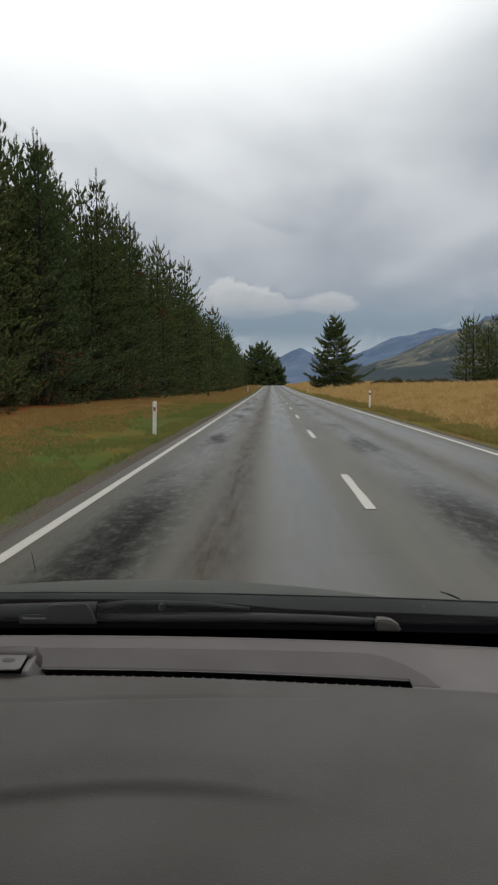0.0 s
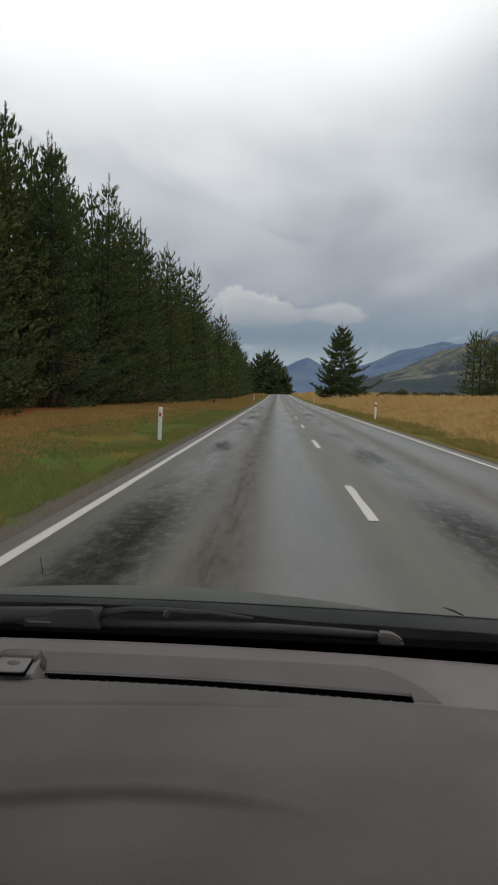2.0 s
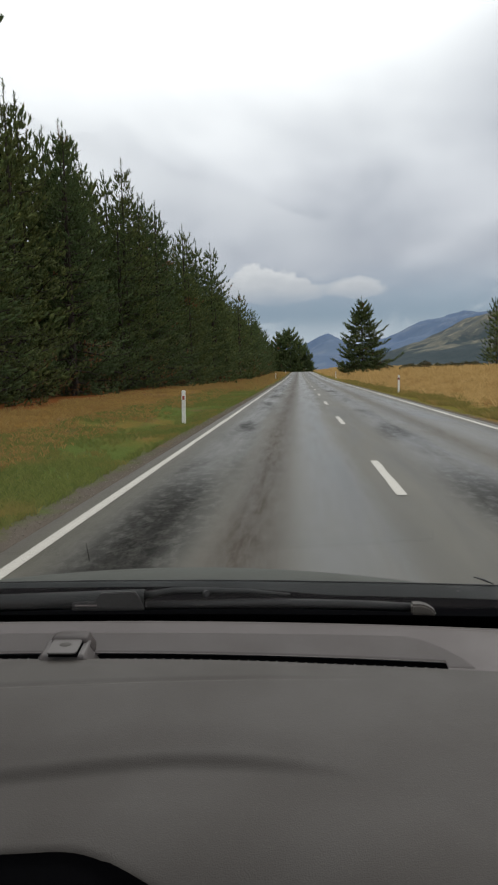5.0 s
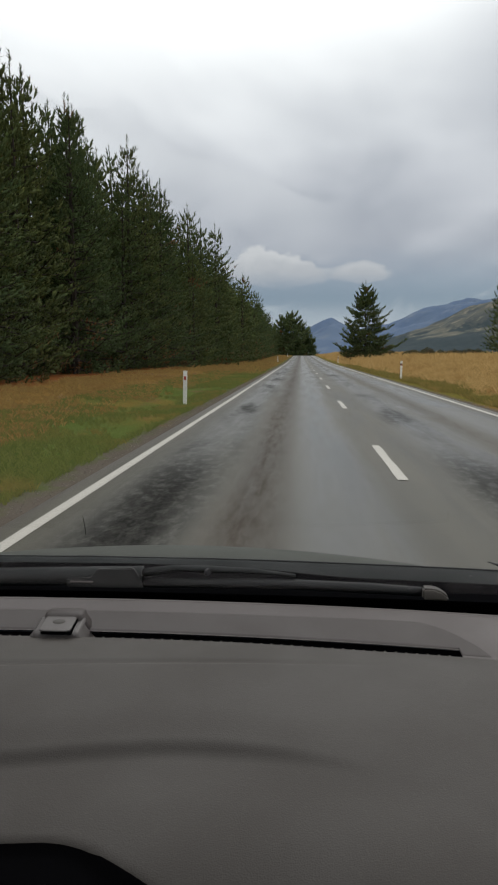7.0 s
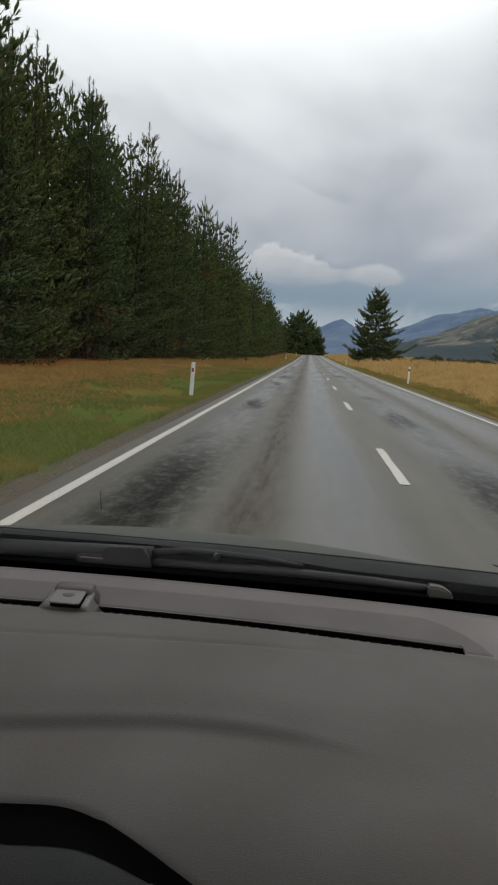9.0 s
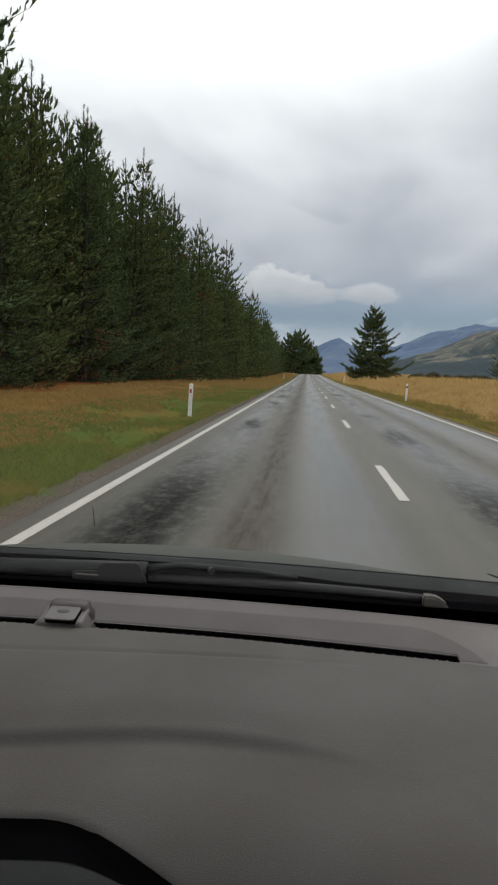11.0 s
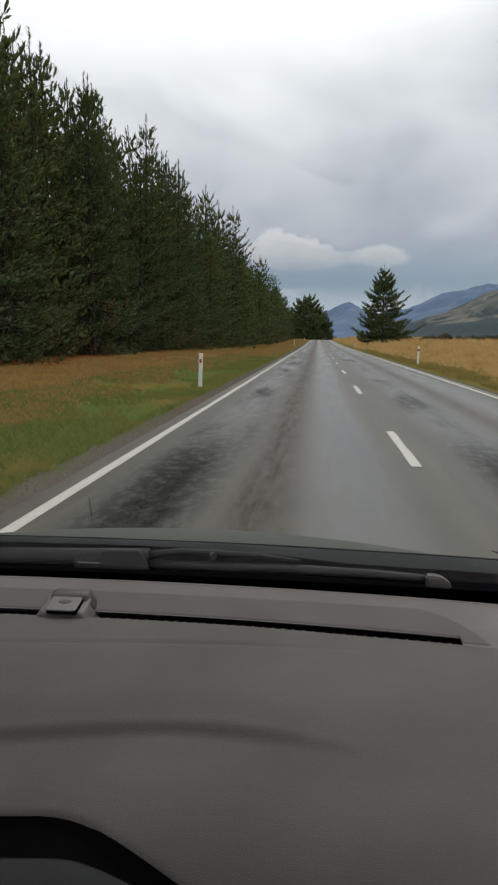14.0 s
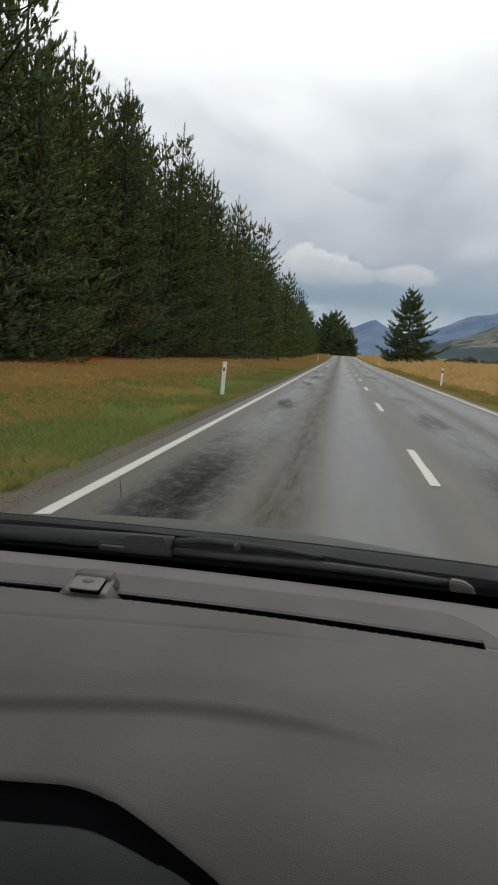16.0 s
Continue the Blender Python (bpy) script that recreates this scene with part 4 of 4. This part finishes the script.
cpart("instrument_shroud", sheet_mesh("instrument_shroud", shroud_xs, [0, 0.1, 0.25, 0.4, 0.55, 0.7, 0.85, 1.0], shroud_at, SHROUD), None, dashboard, "dark grained cover inside the surround")

# cowl, wiper and the bonnet's rear edge, outside the glass
cowl_rows = [(1.150, 0.930), (1.175, 0.915), (1.215, 0.920), (1.245, 0.938), (1.275, 0.953), (1.305, 0.9615), (1.335, 0.955)]


def cowl_at(x, i):
    y, z = cowl_rows[i]
    return (x, y - 0.06 * (x - MID) ** 2, z - 0.012 * (x - MID) ** 2)


cxs = [MID + v for v in steps([(-0.88, 0.88, 0.04)])]


def scuttle_at(x, t):
    """From the shadowed near edge over the crest, then down to the bonnet's gap."""
    near = 1.270 + 0.022 * smooth01((0.08 - x) / 0.25)
    y = near + (1.335 - near) * t
    z = float(np.interp(y, (1.245, 1.275, 1.305, 1.320, 1.335), (0.938, 0.953, 0.9615, 0.9610, 0.955)))
    return (x, y - 0.06 * (x - MID) ** 2, z - 0.012 * (x - MID) ** 2)


# cowl is flat black up to the scuttle: the gap's shadow put into colour
cpart("cowl", sheet_mesh("cowl", cxs, range(4), lambda x, i: cowl_at(x, i) if i < 3 else scuttle_at(x, 0), BEZEL), None, None, "black cowl below the windscreen, its colour standing for a shadowed gap")
scuttle = cpart("scuttle_panel", sheet_mesh("scuttle_panel", cxs, [0, 0.15, 0.3, 0.45, 0.6, 0.75, 0.9, 1.0], scuttle_at, COWL), None, None, "dark grey scuttle panel below the wipers")
bm = bmesh.new()
seal = [scuttle_at(x, 0.72) for x in [MID + v for v in steps([(-0.86, 0.86, 0.01)])]]
lump = [0.0020 + 0.0016 * max(0.0, noise.noise(Vector((p[0] * 9, 3, 0))) - 0.12) for p in seal]
tube(bm, [(p[0], p[1], p[2] + 0.0004) for p in seal], lump, 6)
cpart("bonnet_seal", bm, RUBBER, scuttle, "thin worn rubber seal", True)


def bonnet_at(x, t):
    z = 0.9595 - 0.11 * (x + 0.22) ** 2 - 0.014 * (1 - min(t / 0.07, 1.0)) ** 2 - 0.20 * max(t - 0.07, 0.0) - 0.10 * t * t
    return (x, 1.345 + 0.95 * t - 0.10 * (x - MID) ** 2 * (1 + 2 * t), z)


bon = sheet_mesh("bonnet", [MID + v for v in steps([(-0.84, 0.84, 0.06)])], [0, 0.01, 0.02, 0.03, 0.045, 0.06, 0.08, 0.11, 0.15, 0.2, 0.3, 0.4, 0.5, 0.6, 0.7, 0.8, 0.9, 1.0], bonnet_at, DUSTY)
cpart("bonnet", bon, None, None, "dark painted bonnet with a dull dusty rear edge")


def plate(bm, outline_xz, y0, y1, edge):
    """A flat piece of the given outline, upright, with softened edges."""
    a = [bm.verts.new((x, y0, z)) for x, z in outline_xz]
    b = [bm.verts.new((x, y1, z)) for x, z in outline_xz]
    bm.faces.new(a)
    bm.faces.new(b[::-1])
    for k in range(len(a)):
        m = (k + 1) % len(a)
        bm.faces.new((a[m], a[k], b[k], b[m]))
    bmesh.ops.recalc_face_normals(bm, faces=bm.faces[:])
    bmesh.ops.bevel(bm, geom=bm.edges[:], offset=edge, segments=2, affect="EDGES")


bm = bmesh.new()
tube(bm, [(-0.70, 1.198, 0.953), (-0.40, 1.203, 0.960), (-0.272, 1.203, 0.9635)], [0.0165, 0.0170, 0.0175], 12, 0.9)
wiper = cpart("wiper", bm, ARM, None, "black windscreen wiper lying along the glass foot", True)
bm = bmesh.new()
plate(bm, ((-0.394, 0.948), (-0.394, 0.962), (-0.354, 0.964), (-0.342, 0.979), (-0.284, 0.981), (-0.275, 0.968), (-0.268, 0.948)), 1.1815, 1.190, 0.0015)
cpart("arm_cover", bm, SHROUD, wiper, "worn grey cover plate")
bm = bmesh.new()
box(bm, (-0.388, 1.1795, 0.9565), (-0.350, 1.1825, 0.9590), 0.0008)
cpart("cover_groove", bm, RIM, wiper, "short pale scuff")
bm = bmesh.new()
tube(bm, [(-0.277, 1.208, 0.966), (-0.22, 1.212, 0.974), (-0.16, 1.212, 0.973), (-0.09, 1.21, 0.972), (-0.02, 1.207, 0.966)], [0.011, 0.008, 0.009, 0.007, 0.004], 8, 0.7)
cpart("wiper_arm", bm, ARM, wiper, "", True)
bm = bmesh.new()
tube(bm, [(-0.165, 1.200, 0.972), (-0.161, 1.196, 0.972)], [0.006, 0.006], 10)
cpart("pivot_pin", bm, BLACK, wiper)
bm = bmesh.new()
tube(bm, [(-0.27, 1.200, 0.952), (-0.05, 1.203, 0.953), (0.10, 1.198, 0.950), (0.186, 1.190, 0.948)], [0.0085, 0.0090, 0.0090, 0.0080], 8, 1.0)
cpart("wiper_blade", bm, RUBBER, wiper, "black rubber blade", True)
bm = bmesh.new()
plate(bm, ((0.181, 0.940), (0.181, 0.958), (0.199, 0.958), (0.212, 0.953), (0.222, 0.944), (0.222, 0.938)), 1.174, 1.196, 0.003)
cpart("blade_tip", bm, DASH, wiper, "grey end cap")
bm = bmesh.new()
tube(bm, [(0.262, 1.266, 0.944), (0.275, 1.268, 0.949), (0.288, 1.266, 0.945)], [0.002, 0.005, 0.002], 8)
cpart("washer_jet", bm, BLACK, scuttle, "small black washer nozzle", True)

bm = bmesh.new()
tube(bm, [(0.308, 1.292, 0.971), (0.325, 1.292, 0.966), (0.343, 1.290, 0.958)], [0.0008, 0.0022, 0.0012], 6)
cpart("panel_clip", bm, BLACK, scuttle, "thin dark clip on the scuttle", True)

# windscreen
GY, GZ, SLOPE = 1.153, 0.949, math.tan(radians(43))


def glass_at(x, t):
    y = GY - 0.735 * t
    return (x, y - 0.05 * (x - MID) ** 2, GZ + (GY - y) * SLOPE)


glass = cpart("windscreen", sheet_mesh("windscreen", [MID + v for v in steps([(-0.88, 0.88, 0.06)])], steps([(0, 1, 0.1)]), glass_at, GLASS), None, None, "clear raked windscreen")
glass.visible_shadow = False
# short thin dark line lying along the glass
bm = bmesh.new()
tube(bm, [(-0.3022, 0.975, 1.1137), (-0.3040, 0.985, 1.1043), (-0.3085, 1.008, 1.0828), (-0.3105, 1.014, 1.0772)], [0.0002, 0.0004, 0.0006, 0.0002], 6)
cpart("glass_mark", bm, DASH, glass, "thin dark mark on the glass")
cpart("frit_band", sheet_mesh("frit_band", cxs, [-0.063, -0.03, 0.002], lambda x, t: (x, GY - t - 0.05 * (x - MID) ** 2, GZ + t * SLOPE + 0.0015), BEZEL), None, None, "black printed border along the glass foot")

# plain shell that closes the car round the camera
for nm, mat, z0, z1 in (("headlining", HEADLINER, 1.630, 1.647), ("roof", PAINT, 1.649, 1.671)):
    bm = bmesh.new()
    box(bm, (MID - 0.78, -1.55, z0), (MID + 0.78, 0.42, z1))
    bmesh.ops.subdivide_edges(bm, edges=bm.edges[:], cuts=8, use_grid_fill=True)
    for v in bm.verts:
        v.co.z -= 0.030 * ((v.co.x - MID) / 0.78) ** 4 + 0.010 * ((v.co.y + 0.54) / 1.01) ** 4
    cpart(nm, bm, mat, None, "", True)
for s in (-1, 1):
    bm = bmesh.new()
    box(bm, (MID + s * 0.92 - 0.03, -1.6, 0.25), (MID + s * 0.92 + 0.03, 1.32, 1.00), 0.01)
    cpart("door_panel", bm, PAINT)
    bm = bmesh.new()
    tube(bm, [(MID + s * 0.91, 1.12, 0.93), (MID + s * 0.80, 0.41, 1.63)], [0.035, 0.035], 8)
    cpart("front_pillar", bm, BLACK)
    bm = bmesh.new()
    tube(bm, [(MID + s * 0.91, -0.45, 0.88), (MID + s * 0.78, -0.45, 1.63)], [0.045, 0.045], 8)
    cpart("door_pillar", bm, BLACK)
    bm = bmesh.new()
    tube(bm, [(MID + s * 0.91, -1.55, 0.88), (MID + s * 0.78, -1.45, 1.63)], [0.06, 0.06], 8)
    cpart("rear_pillar", bm, BLACK)
bm = bmesh.new()
box(bm, (MID - 0.90, -1.62, 0.25), (MID + 0.90, -1.55, 1.63), 0.01)
cpart("tail_panel", bm, PAINT)
bm = bmesh.new()
box(bm, (MID - 0.90, -1.6, 0.20), (MID + 0.90, 2.25, 0.26), 0.01)
cpart("floor_pan", bm, BLACK)
bm = bmesh.new()
box(bm, (MID - 0.86, 2.2, 0.26), (MID + 0.86, 2.3, 0.60), 0.03)
cpart("nose_panel", bm, PAINT)
for sx in (-0.80, 0.80):
    for sy in (-1.15, 1.65):
        bm = bmesh.new()
        prof = [(0.19, -0.09), (0.27, -0.095), (0.295, -0.07), (0.30, 0), (0.295, 0.07), (0.27, 0.095), (0.19, 0.09)]
        rings = []
        for k in range(28):
            a = k * math.tau / 28
            rings.append([bm.verts.new((MID + sx + w, sy + r * math.cos(a), 0.31 + r * math.sin(a))) for r, w in prof])
        for k in range(28):
            p, q = rings[k], rings[(k + 1) % 28]
            for j in range(len(prof)):
                bm.faces.new((p[j], p[(j + 1) % 7], q[(j + 1) % 7], q[j]))
        wheel = cpart("wheel", bm, TYRE, None, "black rubber tyre", True)
        bm = bmesh.new()
        tube(bm, [(MID + sx - 0.06, sy, 0.31), (MID + sx + 0.06, sy, 0.31)], [0.195, 0.195], 20)
        cpart("rim", bm, PALE, wheel)
